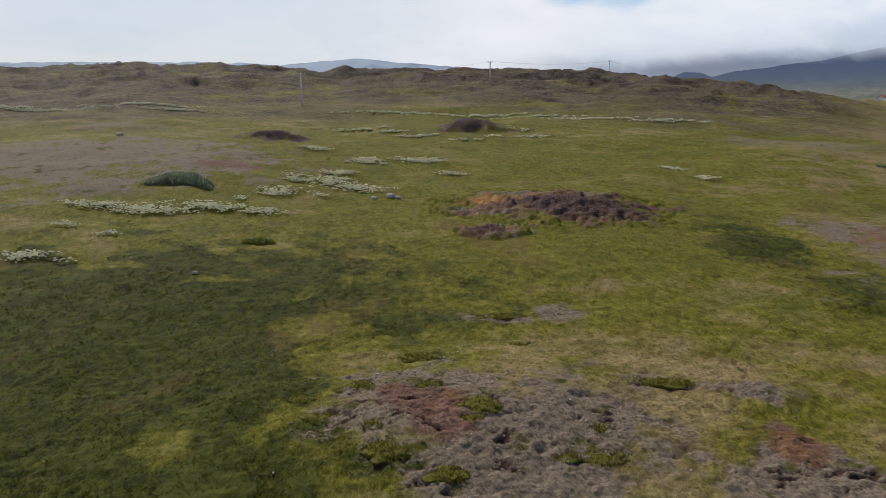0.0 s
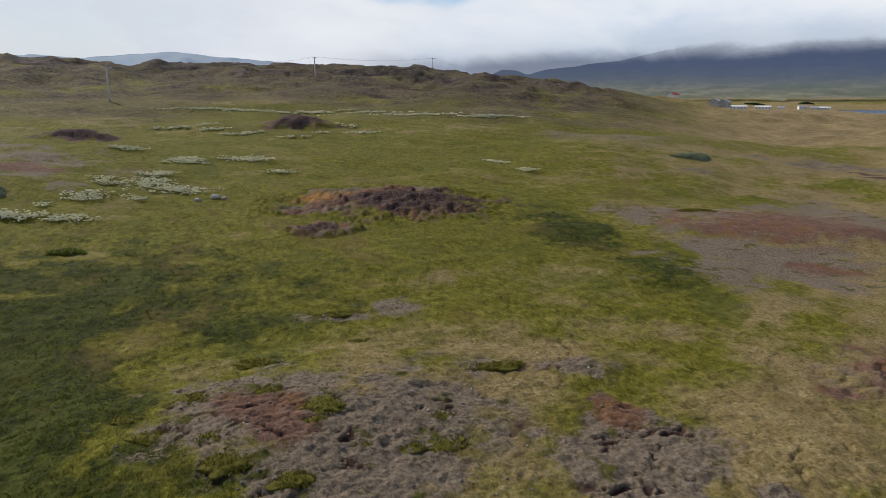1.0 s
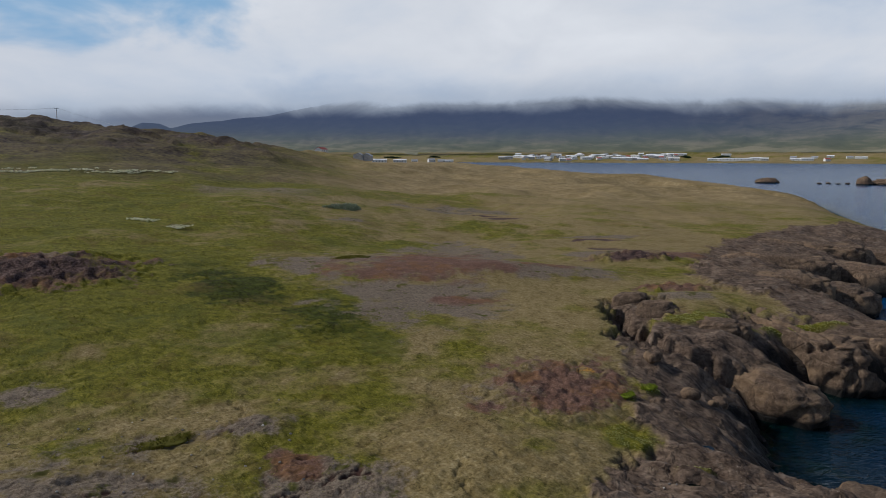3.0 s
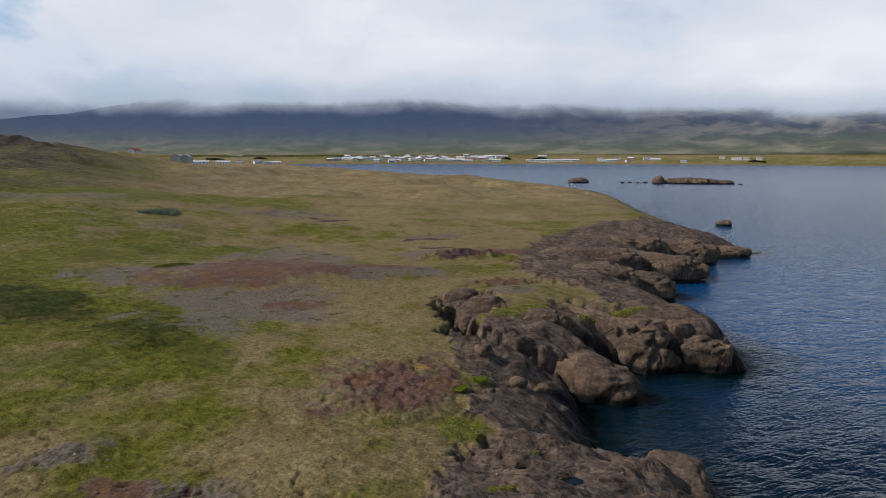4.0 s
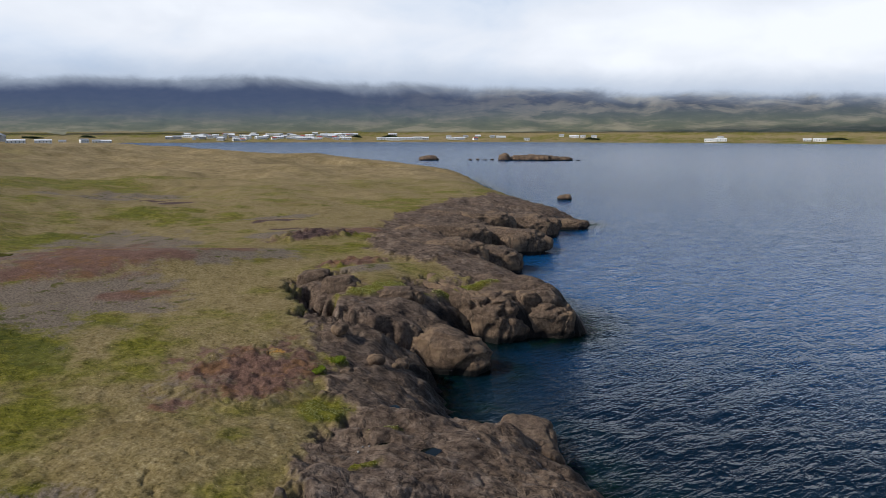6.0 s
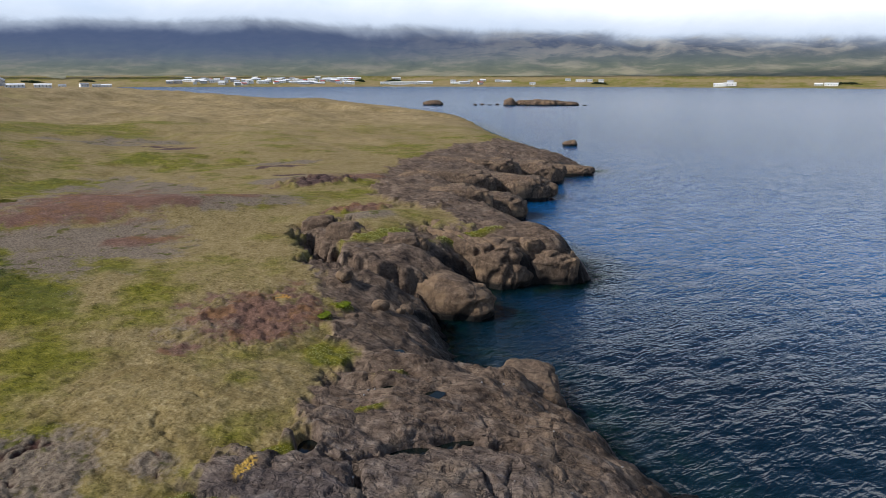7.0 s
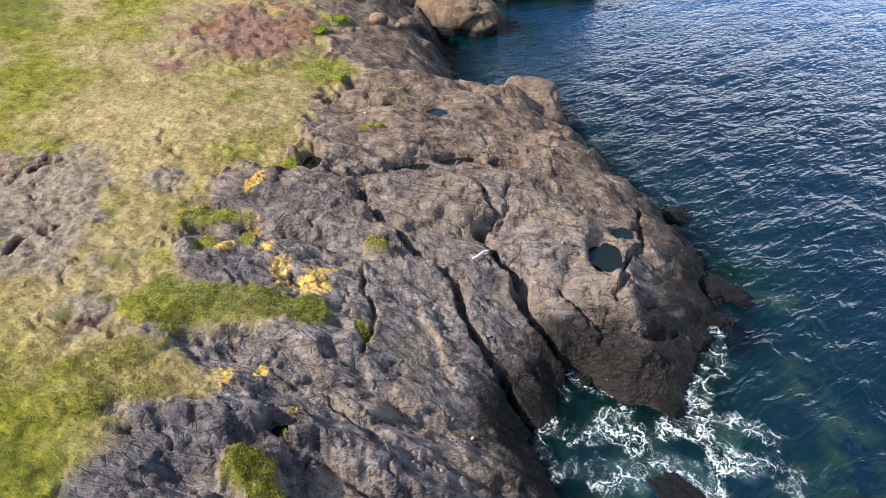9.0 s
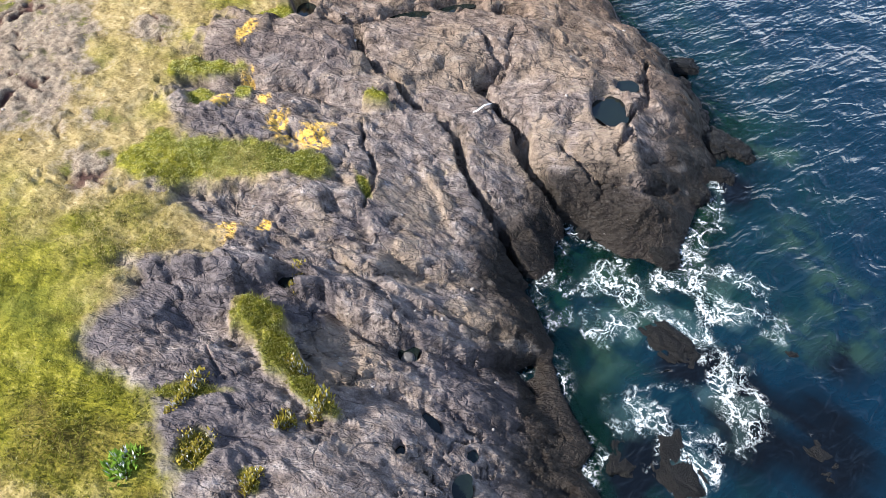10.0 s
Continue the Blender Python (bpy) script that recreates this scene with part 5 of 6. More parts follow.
# rocks awash by the foam
for x, y, size, turn, seed in ((13.4, -2.2, (1.2, 0.7, 0.5), 60, 531), (9.2, -3.2, (1.6, 0.9, 0.42), 30, 535), (14.2, -5.7, (0.9, 0.5, 0.40), 20, 537), (23.4, -2.7, (1.0, 0.6, 0.45), 60, 539),
                            (24.7, -1.36, (0.7, 0.45, 0.42), 0, 541), (23.2, -2.16, (0.8, 0.5, 0.45), 47, 543), (21.6, -2.5, (0.7, 0.45, 0.4), 94, 545), (20.2, -1.87, (0.6, 0.5, 0.42), 141, 547), (18.5, -1.53, (0.6, 0.4, 0.4), 8, 549), (16.8, -1.28, (0.7, 0.45, 0.4), 55, 551), (28.2, -0.14, (0.8, 0.5, 0.42), 102, 553), (26.7, -0.22, (0.6, 0.4, 0.4), 149, 555), (9.33, -1.55, (1.1, 0.6, 0.35), 16, 557), (11.4, -6.6, (1, 0.6, 0.36), 63, 559), (10.8, -7.34, (0.9, 0.6, 0.36), 110, 561), (17, 1.34, (0.5, 0.35, 0.35), 157, 563), (15.6, 1.68, (0.5, 0.3, 0.3), 24, 565)):
    boulder("awash_rock", (x, y, -0.42 if x < 16 else -0.12), size, turn, seed, MAT["wet_rock"], 5, 0.20, 0.75, "black wet rock awash in foam", "rock", "rocks awash off the slabs")
# pale stones in the turf and on the heath
for x, y, s in ((-5.8, 74.7, 0.5), (-4.9, 74.4, 0.3), (-47.9, 103, 0.5), (-7.4, 73.6, 0.4), (-17.3, 46.5, 0.22)):
    boulder("stone", (x, y, height(x, y) + s * 0.3), (s, s * 0.8, s * 0.6), rng.uniform(0, 180), int(x * 10) % 97, MAT["pale_stone"], 3, 0.2, 0.85, "pale lichen-covered stone in the grass", "stone", "pale stones in the turf")
for k in range(150):
    r, az = rng.uniform(19, 36), rng.uniform(-16, 30)
    x, y = bearing(az, r)
    s = rng.uniform(0.025, 0.06)
    boulder("stone", (x, y, height(x, y) + s * 0.4), (s * 1.3, s, s * 0.8), rng.uniform(0, 180), 600 + k, MAT["pale_stone" if k % 5 == 0 else "grey_stone"], 2, 0.2, 0.85, "small pale stone lying on the heath", "stone", "small stones on the heath")
for k in range(70):
    r, az = rng.uniform(8, 34), rng.uniform(42, 88)
    x, y = bearing(az, r)
    at = land(np.array([x]), np.array([y]))
    if at["rock"][0] < 0.5 or at["shore"][0] < 1.5:
        continue
    s = rng.uniform(0.02, 0.055)
    boulder("stone", (x, y, float(at["z"][0]) + s * 0.4), (s * 1.3, s, s * 0.8), rng.uniform(0, 180), 800 + k, MAT["pale_stone" if k % 9 == 0 else "grey_stone"], 2, 0.2, 0.85, "loose grey stone lying on the slab", "stone", "loose stones on the slabs")
boulder("boulder", (8.75, 4.55, height(8.9, 4.6) + 0.22), (0.24, 0.2, 0.19), 0, 999, MAT["dark_stone"], 3, 0.1, 0.9, "rounded grey boulder lodged in a pothole", "boulder")

# ---------------------------------------------------------------- tide pools
for k, (cx, cy, a, b, turn) in enumerate(POOLS):
    ring = np.linspace(0, 2 * math.pi, 40, endpoint=False)
    c, s = math.cos(radians(turn)), math.sin(radians(turn))
    wob = 1.12 + 0.10 * np.sin(3 * ring + k) + 0.06 * np.sin(5 * ring + 2 * k)
    px, py = np.cos(ring) * a * wob, np.sin(ring) * b * wob
    gxs, gys = cx + px * c - py * s, cy + px * s + py * c
    basin = heights(cx + 0.5 * (gxs - cx), cy + 0.5 * (gys - cy))
    level = max(float(np.median(basin)) + 0.22, 0.12)
    bm = bmesh.new()
    loop = [bm.verts.new((u, v, 0)) for u, v in zip(gxs - cx, gys - cy)]
    bm.faces.new(loop)
    low = bmesh.ops.extrude_face_region(bm, geom=bm.faces[:])
    for g in low["geom"]:
        if isinstance(g, bmesh.types.BMVert):
            g.co.z = -0.25
            g.co.x *= 0.6
            g.co.y *= 0.6
    bmesh.ops.recalc_face_normals(bm, faces=bm.faces[:])
    ob = part("tide_pool", bm, MAT["pool"])
    ob.location = (cx, cy, level)
    tagged(ob, "still dark tide pool in a rock hollow", "pool", "tide pools on the slabs")

# ---------------------------------------------------------------- poles and cables
def box(bm, x0, x1, y0, y1, z0, z1):
    m = Matrix.Translation(((x0 + x1) / 2, (y0 + y1) / 2, (z0 + z1) / 2)) @ Matrix.Diagonal((x1 - x0, y1 - y0, z1 - z0, 1))
    bmesh.ops.create_cube(bm, size=1.0, matrix=m)


def cone(bm, r0, r1, z0, z1, sides=10, x=0.0, y=0.0):
    bmesh.ops.create_cone(bm, cap_ends=True, segments=sides, radius1=r0, radius2=r1, depth=z1 - z0, matrix=Matrix.Translation((x, y, (z0 + z1) / 2)))


def utility_pole(tall):
    top = new("utility_pole")
    bm = bmesh.new()
    cone(bm, 0.24, 0.19, -0.6, tall, 12)
    part("pole", bm, MAT["wood"], top, smooth=True)
    bm = bmesh.new()
    box(bm, -1.15, 1.15, -0.09, 0.09, tall - 0.30, tall - 0.12)
    bmesh.ops.bevel(bm, geom=bm.edges[:], offset=0.012, segments=1, affect="EDGES")
    part("crossarm", bm, MAT["wood"], top)
    for x in (-1.0, 0.0, 1.0):
        bm = bmesh.new()
        z = tall - 0.12 if x else tall
        cone(bm, 0.045, 0.045, z, z + 0.10, 8, x)
        cone(bm, 0.085, 0.05, z + 0.10, z + 0.26, 10, x)
        part("insulator", bm, MAT["ceramic"], top, "pale ceramic insulator")
    return tagged(top, "weathered grey wooden power pole with crossarm", "power pole", "poles of the power line")


POLES = [(-11.35, 181, 9.2), (3.8, 285, 8.9), (13.2, 425, 9.6), (19.3, 560, 9.4)]
spots = []
for k, (az, r, tall) in enumerate(POLES):
    x, y = bearing(az, r)
    z = height(x, y)
    want = EYE + r * math.tan(radians((2.31, 3.14, 3.23, 2.47)[k]))
    tall = min(max(want - z, 7.5), 13.0)
    spots.append((x, y, z, tall))
for k, (x, y, z, tall) in enumerate(spots):
    nx, ny = spots[min(k + 1, 3)][:2]
    lx, ly = spots[max(k - 1, 0)][:2]
    utility_pole(tall).matrix_world = pose(x, y, z, 0, 0, math.degrees(math.atan2(ny - ly, nx - lx)) - 90 + (k < 1) * 20)
for (ax, ay, az_, at), (bx, by, bz, bt) in zip(spots[:-1], spots[1:]):
    way2 = Vector((by - ay, ax - bx, 0)).normalized()
    for off in (-1.0, 0.0, 1.0):
        cu = bpy.data.curves.new("power_cable", "CURVE")
        cu.dimensions, cu.bevel_depth, cu.bevel_resolution = "3D", 0.014, 1
        sp = cu.splines.new("POLY")
        sp.points.add(24)
        for i in range(25):
            t = i / 24
            za, zb = az_ + at + (0.14 if off else 0.26), bz + bt + (0.14 if off else 0.26)
            sp.points[i].co = (ax + (bx - ax) * t + way2.x * off, ay + (by - ay) * t + way2.y * off, za + (zb - za) * t - 4 * 1.6 * t * (1 - t), 1)
        cu.materials.append(MAT["wire"])
        tagged(new("power_cable", cu), "thin grey power cable between poles", "cable", "cables of the power line")

# ---------------------------------------------------------------- buildings across the bay
def house(w, d, h, ridge, wall, roof, windows=3):
    top = new("house")
    bm = bmesh.new()
    v = [bm.verts.new(p) for p in ((-w / 2, -d / 2, -1.0), (w / 2, -d / 2, -1.0), (w / 2, d / 2, -1.0), (-w / 2, d / 2, -1.0), (-w / 2, -d / 2, h), (w / 2, -d / 2, h), (w / 2, d / 2, h), (-w / 2, d / 2, h),
                                   (-w / 2, 0, h + ridge), (w / 2, 0, h + ridge))]
    for q in ((0, 1, 5, 4), (2, 3, 7, 6), (1, 2, 6, 9, 5), (3, 0, 4, 8, 7), (3, 2, 1, 0)):
        bm.faces.new([v[i] for i in q])
    part("wall", bm, wall, top)
    bm = bmesh.new()
    e, t = 0.4, 0.25
    for s in (-1, 1):
        a = [bm.verts.new(p) for p in ((-w / 2 - e, s * (d / 2 + e), h - 0.1 - e * ridge / (d / 2)), (w / 2 + e, s * (d / 2 + e), h - 0.1 - e * ridge / (d / 2)), (w / 2 + e, 0, h + ridge), (-w / 2 - e, 0, h + ridge))]
        bm.faces.new(a)
    bmesh.ops.remove_doubles(bm, verts=bm.verts[:], dist=0.001)
    up = bmesh.ops.extrude_face_region(bm, geom=bm.faces[:])
    for g in up["geom"]:
        if isinstance(g, bmesh.types.BMVert):
            g.co.z += t
    bmesh.ops.recalc_face_normals(bm, faces=bm.faces[:])
    part("roof", bm, roof, top)
    for k in range(windows):
        bm = bmesh.new()
        x = -w / 2 + w * (k + 0.5) / windows
        box(bm, x - 0.6, x + 0.6, -d / 2 - 0.05, -d / 2 + 0.05, h * 0.35, h * 0.75)
        part("window", bm, MAT["pane"], top)
    return top


KINDS = [tagged(house(14, 9, 4.5, 2.4, MAT["white_wall"], MAT["grey_roof"]), "white rendered house with a grey roof", "house", "houses across the bay"),
         tagged(house(12, 8, 4.0, 2.2, MAT["white_wall"], MAT["red_roof"]), "white house with a red roof", "house", "houses across the bay"),
         tagged(house(26, 14, 5.0, 1.6, MAT["white_wall"], MAT["white_roof"], 5), "long white flat-pitched building", "building", "sheds across the bay"),
         tagged(house(16, 10, 5.5, 2.0, MAT["grey_wall"], MAT["white_roof"]), "grey walled house with a pale roof", "house", "houses across the bay"),
         tagged(house(68, 14, 5.5, 1.2, MAT["white_wall"], MAT["white_roof"], 9), "very long low white shed", "building", "sheds across the bay"),
         tagged(house(18, 10, 4.6, 2.6, MAT["grey_wall"], MAT["grey_roof"]), "grey corrugated farm shed", "building", "sheds across the bay")]
used = set()


def put_house(kind, az, r, turn, lift=0.0):
    x, y = bearing(az, r)
    m = pose(x, y, height(x, y) + lift, 0, 0, -az + turn) @ Matrix.Scale(0.9, 4)
    if kind in used:
        copy_thing(KINDS[kind], m)
    else:
        KINDS[kind].matrix_world = m
        KINDS[kind].scale = (0.9, 0.9, 0.9)
        used.add(kind)


town = random.Random(11)
for k in range(74):
    az = 48.2 + 12.8 * (k / 74) + town.uniform(-0.15, 0.15)
    put_house((0, 3, 2, 1, 0, 2, 3)[k % 7], az, town.uniform(1390, 1720), town.choice((0, 0, 90, 20, -25)))
for kind, az, r, turn in ((4, 59.6, 1640, 0), (4, 60.6, 1650, 0), (2, 64.4, 1690, 0), (4, 64.2, 1410, 0), (4, 65.0, 1405, 0), (2, 66.5, 1420, 0), (3, 67.1, 1415, 0), (2, 69.2, 1425, 0), (2, 69.9, 1425, 10), (1, 71.2, 1400, 30),
                          (0, 69.0, 1530, 0), (0, 70.4, 1530, 0), (3, 71.4, 1540, 0), (0, 72.6, 1535, 10), (2, 73.3, 1535, 0), (0, 75.4, 1400, 0), (2, 79.2, 1560, 0), (0, 79.9, 1560, 0), (0, 80.8, 1500, 0), (0, 78.2, 1600, 0), (2, 89.6, 1345, 0), (0, 89.9, 1340, 90), (2, 90.3, 1345, 0), (0, 90.3, 1480, 0), (3, 96.2, 1380, 0), (2, 97.0, 1385, 0),
                          (0, 42.0, 1180, 0), (4, 44.3, 1330, 0), (4, 45.7, 1350, 5), (0, 41.2, 1160, 20), (2, 42.5, 1190, 0), (2, 38.6, 1100, 0), (2, 36.9, 1000, 0), (0, 39.8, 1300, 0), (3, 47.0, 1460, 0), (5, 47.6, 1470, 0)):
    put_house(kind, az, r, turn)
put_house(5, 35.25, 620, 80, 6)
put_house(5, 35.9, 625, 80, 6)
put_house(1, 32.2, 600, 60, 9)

# ---------------------------------------------------------------- plants
def blades(name, x, y, z, tall, wide, mat, rng_, lean=0.5, per=5, attrs=None, spread=0.12):
    """Upright pointed leaves, `per` of them round every root."""
    n_ = len(x) * per
    px, py, pz = (np.repeat(a, per) for a in (x, y, z))
    hh, ww = np.repeat(tall, per) * rng_.uniform(0.6, 1.15, n_), np.repeat(wide, per) * rng_.uniform(0.7, 1.3, n_)
    th = rng_.uniform(0, 2 * math.pi, n_)
    off = rng_.uniform(0, 1, n_) ** 0.5 * np.repeat(tall, per) * spread * 3
    bx, by = px + np.cos(th) * off, py + np.sin(th) * off
    ln = hh * lean * rng_.uniform(0.2, 1.0, n_)
    side = th + rng_.uniform(0.6, 2.5, n_)
    v = np.empty((n_, 4, 3))
    v[:, 0] = np.stack([bx - np.cos(side) * ww / 2, by - np.sin(side) * ww / 2, pz - 0.03], 1)
    v[:, 1] = np.stack([bx + np.cos(side) * ww / 2, by + np.sin(side) * ww / 2, pz - 0.03], 1)
    mx, my = bx + np.cos(th) * ln * 0.35, by + np.sin(th) * ln * 0.35
    v[:, 2] = np.stack([mx + np.cos(side) * ww * 0.4, my + np.sin(side) * ww * 0.4, pz + hh * 0.55], 1)
    v[:, 3] = np.stack([bx + np.cos(th) * ln, by + np.sin(th) * ln, pz + hh], 1)
    i = np.arange(n_)[:, None] * 4
    f = np.concatenate([i + np.array([[0, 1, 2]]), i + np.array([[0, 2, 3]])])
    at = {k: np.repeat(np.repeat(a, per), 4) for k, a in (attrs or {}).items()}
    return mesh_object(name, v.reshape(-1, 3), f, mat, False, at)


nr = np.random.RandomState(7)


def scatter(count, r0, r1, a0, a1, power=1.0):
    r = np.exp(nr.uniform(math.log(r0), math.log(r1), count)) if power == 0 else r0 + (r1 - r0) * nr.uniform(0, 1, count) ** power
    az = np.radians(nr.uniform(a0, a1, count))
    return r * np.sin(az), r * np.cos(az)


def turf_grass(x, y, thin, name, label, mat="grass", low=1.0, slim=1.0):
    at = land(x, y)
    r = np.hypot(x, y)
    odds = nr.uniform(0, 1, len(x))
    keep = (at["rock"] < 0.35) & (at["shore"] > 1) & (odds > np.maximum(0.72 * at["heath"], 0.96 * at["red"])) & (at["torn"] < 0.4) & (nr.uniform(0, 1, len(x)) < thin * (0.35 + 0.8 * vnoise(x / 1.4, y / 1.4, 211)) * step(170, 90, r))
    x, y, z, r, dr = x[keep], y[keep], at["z"][keep], r[keep], at["dry"][keep]
    tall = np.clip(0.04 + 0.10 * vnoise(x / 2.5, y / 2.5, 213) * (1.15 - dr) + 0.04 * (1 - dr), 0.04, 0.20) * np.clip(r / 60, 0.6, 0.8) * low
    ob = blades(name, x, y, z, tall, np.clip(r * 0.0006, 0.008, 0.05) * slim, MAT[mat], nr, 1.5 if slim == 1 else 0.9, 5 if slim == 1 else 8, {"dry": dr}, 0.25)
    return tagged(ob, label, "grass", kind="stuff")


turf_grass(*scatter(70000, 6.5, 120, -36, 62, 0), 0.8, "grass", "windblown olive and straw coloured grass tufts")
turf_grass(*scatter(15000, 6.5, 17, 30, 78, 1.0), 1.0, "grass", "soft pale green and straw coloured grass", "grass", 1.0, 0.6)
sx2, sy2 = [], []
for cx, cy, a, b, turn in SWARDS:
    count = int(600 * a * b * (1 if math.hypot(cx, cy) < 22 else 0.4))
    rad, th = nr.uniform(0, 1, count) ** 0.5, nr.uniform(0, 2 * math.pi, count)
    c, s = math.cos(radians(turn)), math.sin(radians(turn))
    pu, pv = a * 1.05 * rad * np.cos(th), b * 1.05 * rad * np.sin(th)
    sx2.append(cx + pu * c - pv * s)
    sy2.append(cy + pu * s + pv * c)
turf_grass(np.concatenate(sx2), np.concatenate(sy2), 1.4, "ledge_grass", "pale green grass growing on ledges of bare rock", "pale_grass", 0.45, 0.5)

# tall wild flowers in drifts: x, y, half-length, half-width, turn
DRIFTS = [(-22.8, 66.1, 3.8, 1.3, 0), (-32.5, 64.7, 2.9, 1.1, 0), (-28.5, 63.6, 2.4, 1.1, 0), (-26.4, 64.6, 1.8, 0.9, 0), (-32.0, 57.6, 0.9, 0.5, 0), (-27.5, 55.2, 0.7, 0.45, 0), (-30.8, 49.0, 2.3, 1.0, 0),
          (-17.6, 65.3, 1.6, 1.1, 20), (-17.9, 73.6, 1.9, 1.6, 0), (-17.6, 80.7, 1.7, 1.3, 0), (-13.5, 80.5, 2.4, 1.8, 0), (-9.9, 77.6, 3.2, 1.4, 0), (-12.8, 84.5, 2.0, 1.2, 0), (-13.5, 72.6, 0.9, 0.6, 0),
          (-18.3, 99.9, 2.0, 1.2, 0), (1.1, 87.2, 1.9, 0.7, 0), (33.9, 88.9, 1.3, 0.8, 0), (-10.3, 93.7, 2.6, 2.0, 0), (-3, 96, 3.0, 1.6, 0), (-20.6, 70.1, 0.8, 0.6, 0)]
FAR_DRIFTS = [(-4.4, 122.3, 4.0, 1.6, 0), (-9.7, 126.9, 3.2, 1.6, 0), (3.5, 117.9, 2.2, 1.3, 0), (10.2, 124.1, 2.4, 1.2, 0), (16.8, 124.7, 3.2, 1.4, 0), (14.5, 131, 1.8, 1.2, 0), (-15.4, 132.2, 5.0, 1.8, 0), (-8.7, 164, 11, 3.0, 0), (10.4, 164, 7, 3.0, 0),
              (33.4, 153, 10, 2.4, 0), (48.4, 150, 8, 2.2, 0), (22, 158, 7, 2.0, 0), (-91, 156, 14, 4, 10), (-70, 165, 10, 3, 10), (31.7, 95.2, 1.5, 1.0, 0), (-60, 158, 8, 2.5, 0)]
cap_v, cap_f = ball(1)
cap_f = cap_f[cap_v[cap_f].mean(1)[:, 2] > -0.15]
for cx, cy, a, b, turn in DRIFTS + FAR_DRIFTS:
    far = math.hypot(cx, cy) > 105
    a, b = a * 1.15, b * (0.6 if far else 1.15)
    count = int(min(330, a * b * (15 if not far else 6)))
    rad, th = nr.uniform(0, 1, count) ** 0.75, nr.uniform(0, 2 * math.pi, count)
    x, y = cx + a * rad * np.cos(th) * (1 + 0.3 * nr.normal(size=count)), cy + b * rad * np.sin(th)
    z = heights(x, y)
    top = new("angelica_drift")
    top.location = (cx, cy, height(cx, cy))
    base = np.array(top.location)
    tall = nr.uniform(0.14, 0.34, count)
    size = nr.uniform(0.08, 0.15, count) * (1.5 if far else 1.0)
    # flower heads: flat domes, two or three to a plant
    heads = 6
    hx, hy = np.repeat(x, heads) + nr.normal(size=count * heads) * 0.28, np.repeat(y, heads) + nr.normal(size=count * heads) * 0.28
    hz = np.repeat(z + tall, heads) + nr.normal(size=count * heads) * 0.05
    hs = np.repeat(size, heads) * nr.uniform(0.7, 1.2, count * heads)
    v = cap_v[None] * np.array([1, 1, 0.36]) * hs[:, None, None] + np.stack([hx, hy, hz], 1)[:, None, :] - base
    f = cap_f[None] + (np.arange(len(hx)) * len(cap_v))[:, None, None]
    ob = mesh_object("blossom", v.reshape(-1, 3), f.reshape(-1, 3), MAT["umbel"], False)
    tagged(ob, kind="stuff").parent = top
    st = blades("stalk_bunch", x - base[0], y - base[1], z - base[2], tall * 0.85, np.full(count, 0.05 if not far else 0.1), MAT["stalk"], nr, 0.3, 1)
    tagged(st, kind="stuff").parent = top
    tagged(top, "drift of cream-white flowering angelica in grass", "wild flowers", "angelica drifts in the meadow")

# willow scrub
def scrub(cx, cy, a, b, h, mat, label, category, count, leaf, name="willow_bush"):
    top = new(name)
    z0 = height(cx, cy)
    top.location = (cx, cy, z0)
    rad, th, up = nr.uniform(0, 1, count) ** 0.5, nr.uniform(0, 2 * math.pi, count), nr.uniform(0, 1, count)
    edge = 1 + 0.25 * np.sin(3 * th + cx) + 0.15 * np.sin(7 * th)
    x, y = a * rad * np.cos(th) * edge, b * rad * np.sin(th) * edge
    dome = h * np.sqrt(np.clip(1 - rad ** 2, 0.05, 1)) * (0.75 + 0.4 * vnoise(x * 1.4 + 9, y * 1.4, 223))
    z = heights(cx + x, cy + y) - z0 + dome * (0.25 + 0.75 * up)
    lv = blades("foliage", x, y, z - leaf, np.full(count, leaf * 1.6), np.full(count, leaf), mat, nr, 0.9, 2, spread=0.2)
    tagged(lv, kind="stuff").parent = top
    sx_, sy_ = x[:60], y[:60]
    sm = blades("stalk_bunch", sx_ * 0.8, sy_ * 0.8, heights(cx + sx_ * 0.8, cy + sy_ * 0.8) - z0, np.full(60, h * 0.8), np.full(60, 0.05), MAT["wood"], nr, 0.4, 1)
    tagged(sm, kind="stuff").parent = top
    return tagged(top, label, category)


scrub(-28.4, 74.2, 3.3, 1.6, 1.0, MAT["willow"], "low grey-green willow bush in the meadow", "bush", 2600, 0.13)
scrub(68.6, 101.7, 3.2, 1.8, 0.9, MAT["willow"], "low grey-green willow bush in the meadow", "bush", 1500, 0.15)
scrub(2.9, 8.3, 0.33, 0.3, 0.3, MAT["herb"], "bright green leafy angelica plant in grass", "plant", 90, 0.10, "angelica_plant")
scrub(-15.2, 55.8, 1.3, 0.6, 0.5, MAT["stalk"], "dark green leafy herbs in the meadow", "plant", 500, 0.12, "meadow_herbs")
for cx, cy, a, b in ((3.8, 7.2, 0.45, 0.32), (6.0, 5.5, 0.45, 0.25), (5.3, 6.0, 0.25, 0.2), (4.9, 8.1, 0.6, 0.18), (3.7, 5.8, 0.3, 0.16), (9.0, 7.9, 0.3, 0.2), (6.6, 6.4, 0.2, 0.3)):
    scrub(cx, cy, a, b, 0.18, MAT["gold_herb"], "yellow-green succulent herbs on the rock", "plant", 170, 0.055, "rock_herbs")

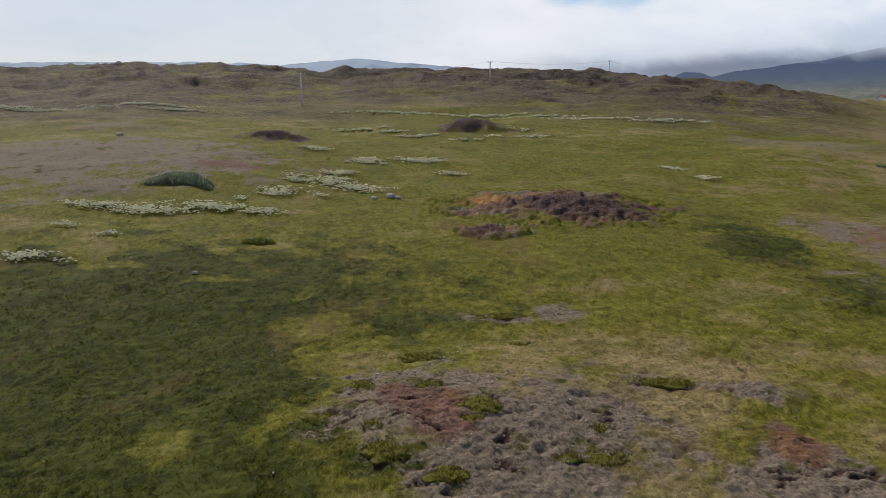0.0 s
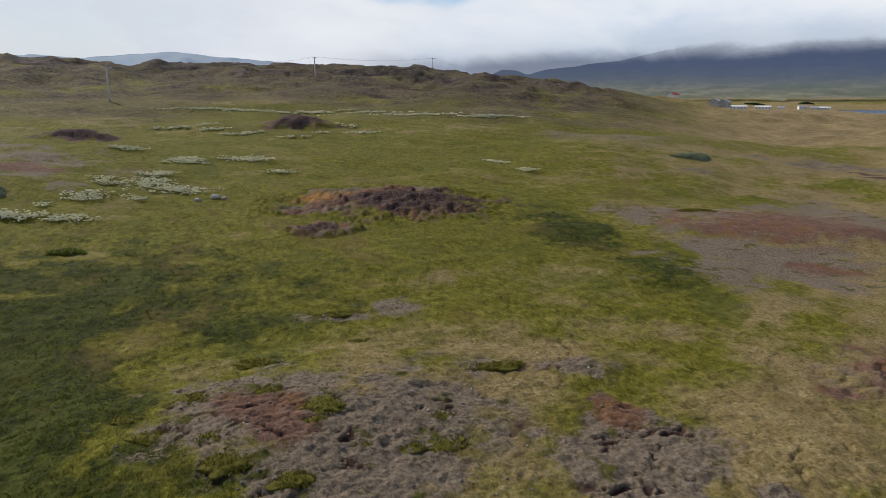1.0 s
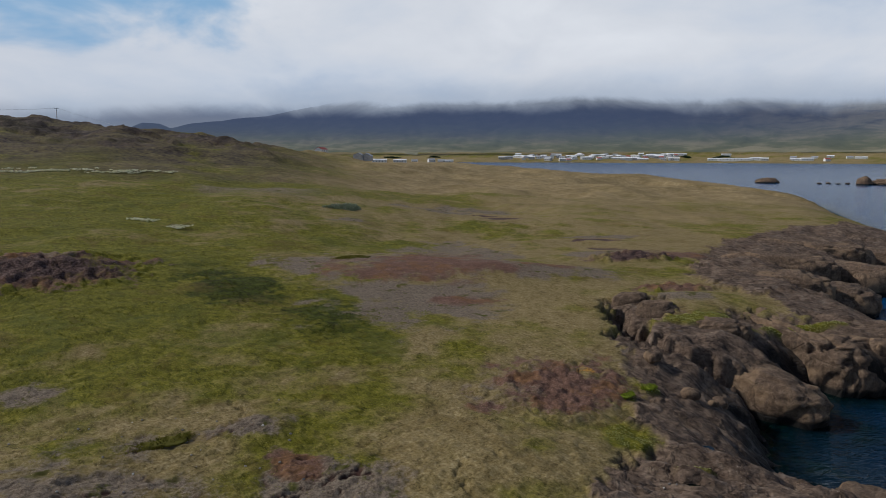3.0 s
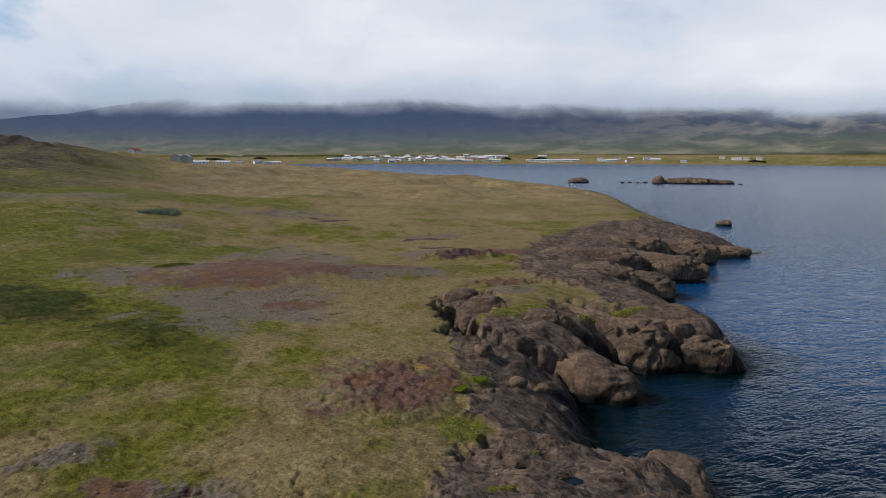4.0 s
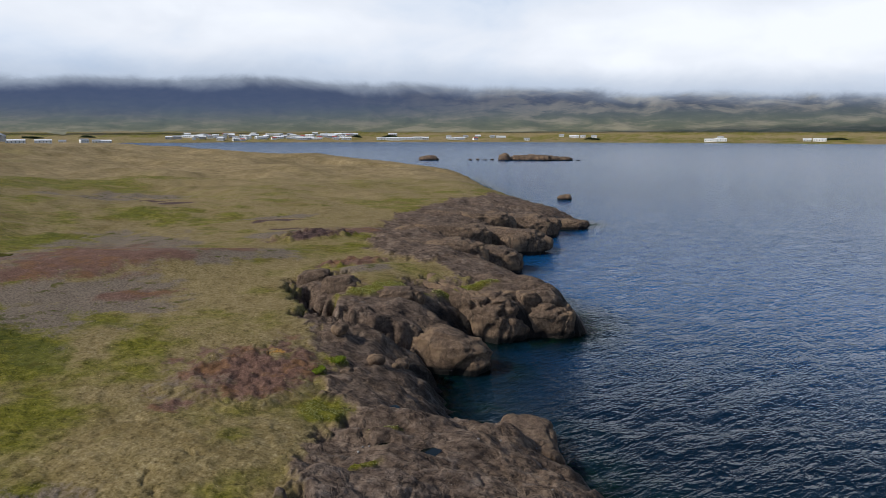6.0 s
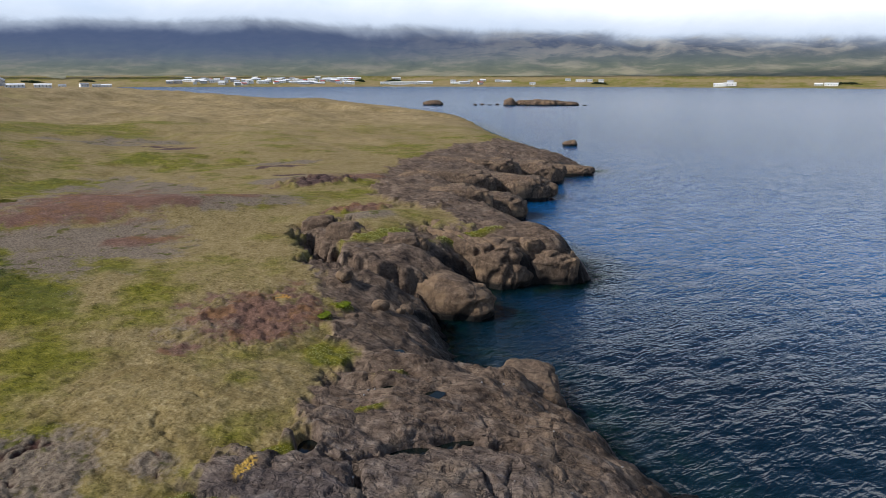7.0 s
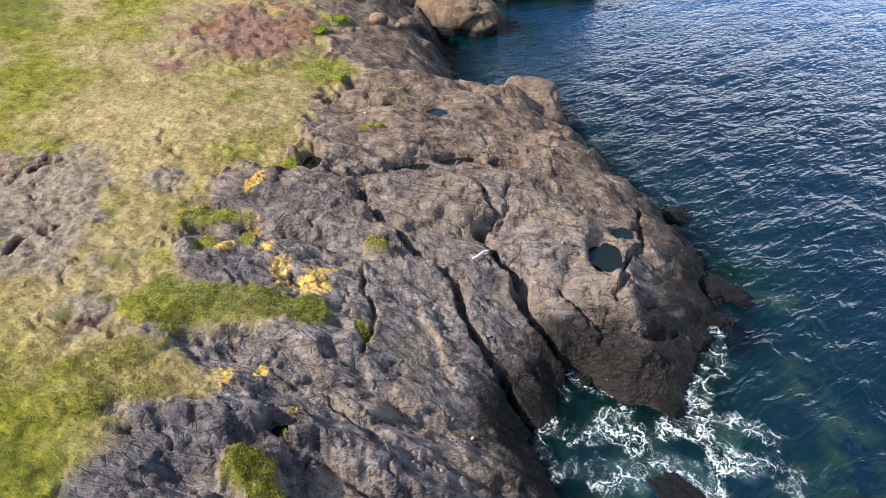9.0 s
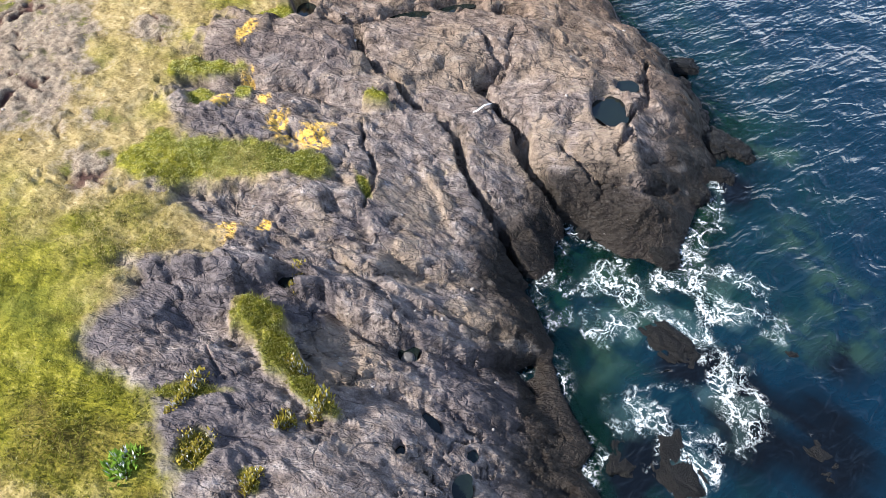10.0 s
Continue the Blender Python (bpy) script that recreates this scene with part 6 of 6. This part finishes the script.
# shelter belts of trees by the farms across the bay: bearing, distance, half-length, half-width
for az, r, a, b in ((38.0, 1560, 26, 8), (41.4, 1560, 20, 7), (64.2, 1560, 26, 8), (80.6, 1420, 22, 6), (97.8, 1420, 34, 7), (61.5, 1560, 14, 6)):
    x, y = bearing(az, r)
    belt = scrub(x, y, b * 0.8, a * 0.6, 4.5, MAT["conifer"], "dark green shelter belt of trees by a farm", "trees", 700, 1.6, "shelter_belt")
    belt.rotation_euler = (0, 0, radians(-az + 90))
# moss cushions on the heath: x, y, half-length, half-width
def cushion(cx, cy, a, b, mat, label):
    v, f = ball(4)
    v = v[:, :] * np.array([a, b, 0.10 * min(a, b) + 0.03])
    x, y = cx + v[:, 0], cy + v[:, 1]
    w = 1 + 0.5 * fbm(x * 2.2, y * 2.2, 231, 4)
    out = np.stack([v[:, 0] * w, v[:, 1] * w, v[:, 2] * (0.8 + 0.5 * vnoise(x * 3, y * 3, 233)) + 0.03 * fbm(x * 9, y * 9, 235, 2)], 1)
    top = mesh_object("moss_cushion", out, f, mat)
    top.location = (cx, cy, height(cx, cy) - 0.05)
    count = int(420 * max(a * b, 0.15))
    rad, th = 1.15 * nr.uniform(0, 1, count) ** 0.5, nr.uniform(0, 2 * math.pi, count)
    bx, by = a * rad * np.cos(th), b * rad * np.sin(th)
    bz = (0.09 * min(a, b) + 0.03) * np.sqrt(np.clip(1 - rad ** 2, 0, 1)) - 0.02
    fz = blades("moss_fuzz", bx, by, bz, np.full(count, 0.13), np.full(count, 0.03), mat, nr, 0.8, 3)
    tagged(fz, kind="stuff").parent = top
    return tagged(top, label, "moss", "moss cushions on the heath")


for cx, cy, a, b in ((-1.3, 33.0, 0.95, 0.7), (1.5, 26.3, 0.85, 0.75), (6.2, 25.1, 0.5, 0.4), (5.9, 23.2, 0.9, 0.8), (10.2, 30.1, 1.4, 0.5), (4.5, 23.0, 0.5, 0.35), (-3.7, 28.8, 0.7, 0.6), (-4.9, 25.7, 0.7, 0.5), (-2.0, 23.1, 0.9, 0.8), (2.8, 23.4, 0.35, 0.3),
                    (1.1, 25.2, 0.5, 0.45), (4.5, 35.6, 0.8, 0.3), (-2.6, 24.8, 0.6, 0.5), (-6.0, 27.6, 0.6, 0.4), (0.2, 21.6, 0.7, 0.5), (-0.6, 28.6, 0.5, 0.35), (3.4, 40.0, 1.4, 0.5), (41, 60, 1.8, 1.0)):
    cushion(cx, cy, a, b, MAT["moss"], "olive green moss cushion on grey heath")
for cx, cy, a, b in ((32.9, 21, 0.75, 0.45), (35.8, 21.1, 0.55, 0.4)):
    cushion(cx, cy, a, b, MAT["bright_moss"], "bright yellow-green moss cushion by the rock")

# driftwood
for x, y, turn, long in ((18.5, 10.7, 50, 1.1), (18.6, 6.0, -30, 0.9)):
    bm = bmesh.new()
    for i in range(6):
        t = i / 5 - 0.5
        bmesh.ops.create_circle(bm, cap_ends=False, segments=7, radius=0.035 * (1.1 - abs(t)), matrix=Matrix.Translation((t * long, 0.05 * math.sin(5 * t), 0.03 * math.cos(7 * t))) @ Euler((0, math.pi / 2, 0)).to_matrix().to_4x4())
    bm.edges.ensure_lookup_table()
    bmesh.ops.bridge_loops(bm, edges=bm.edges[:])
    bmesh.ops.holes_fill(bm, edges=bm.edges[:], sides=8)
    ob = part("driftwood", bm, MAT["wood"], smooth=True)
    ob.matrix_world = pose(x, y, height(x, y) + 0.12, 0, 6, turn)
    tagged(ob, "bleached driftwood stick lying on the rock", "driftwood", "driftwood in the cleft")
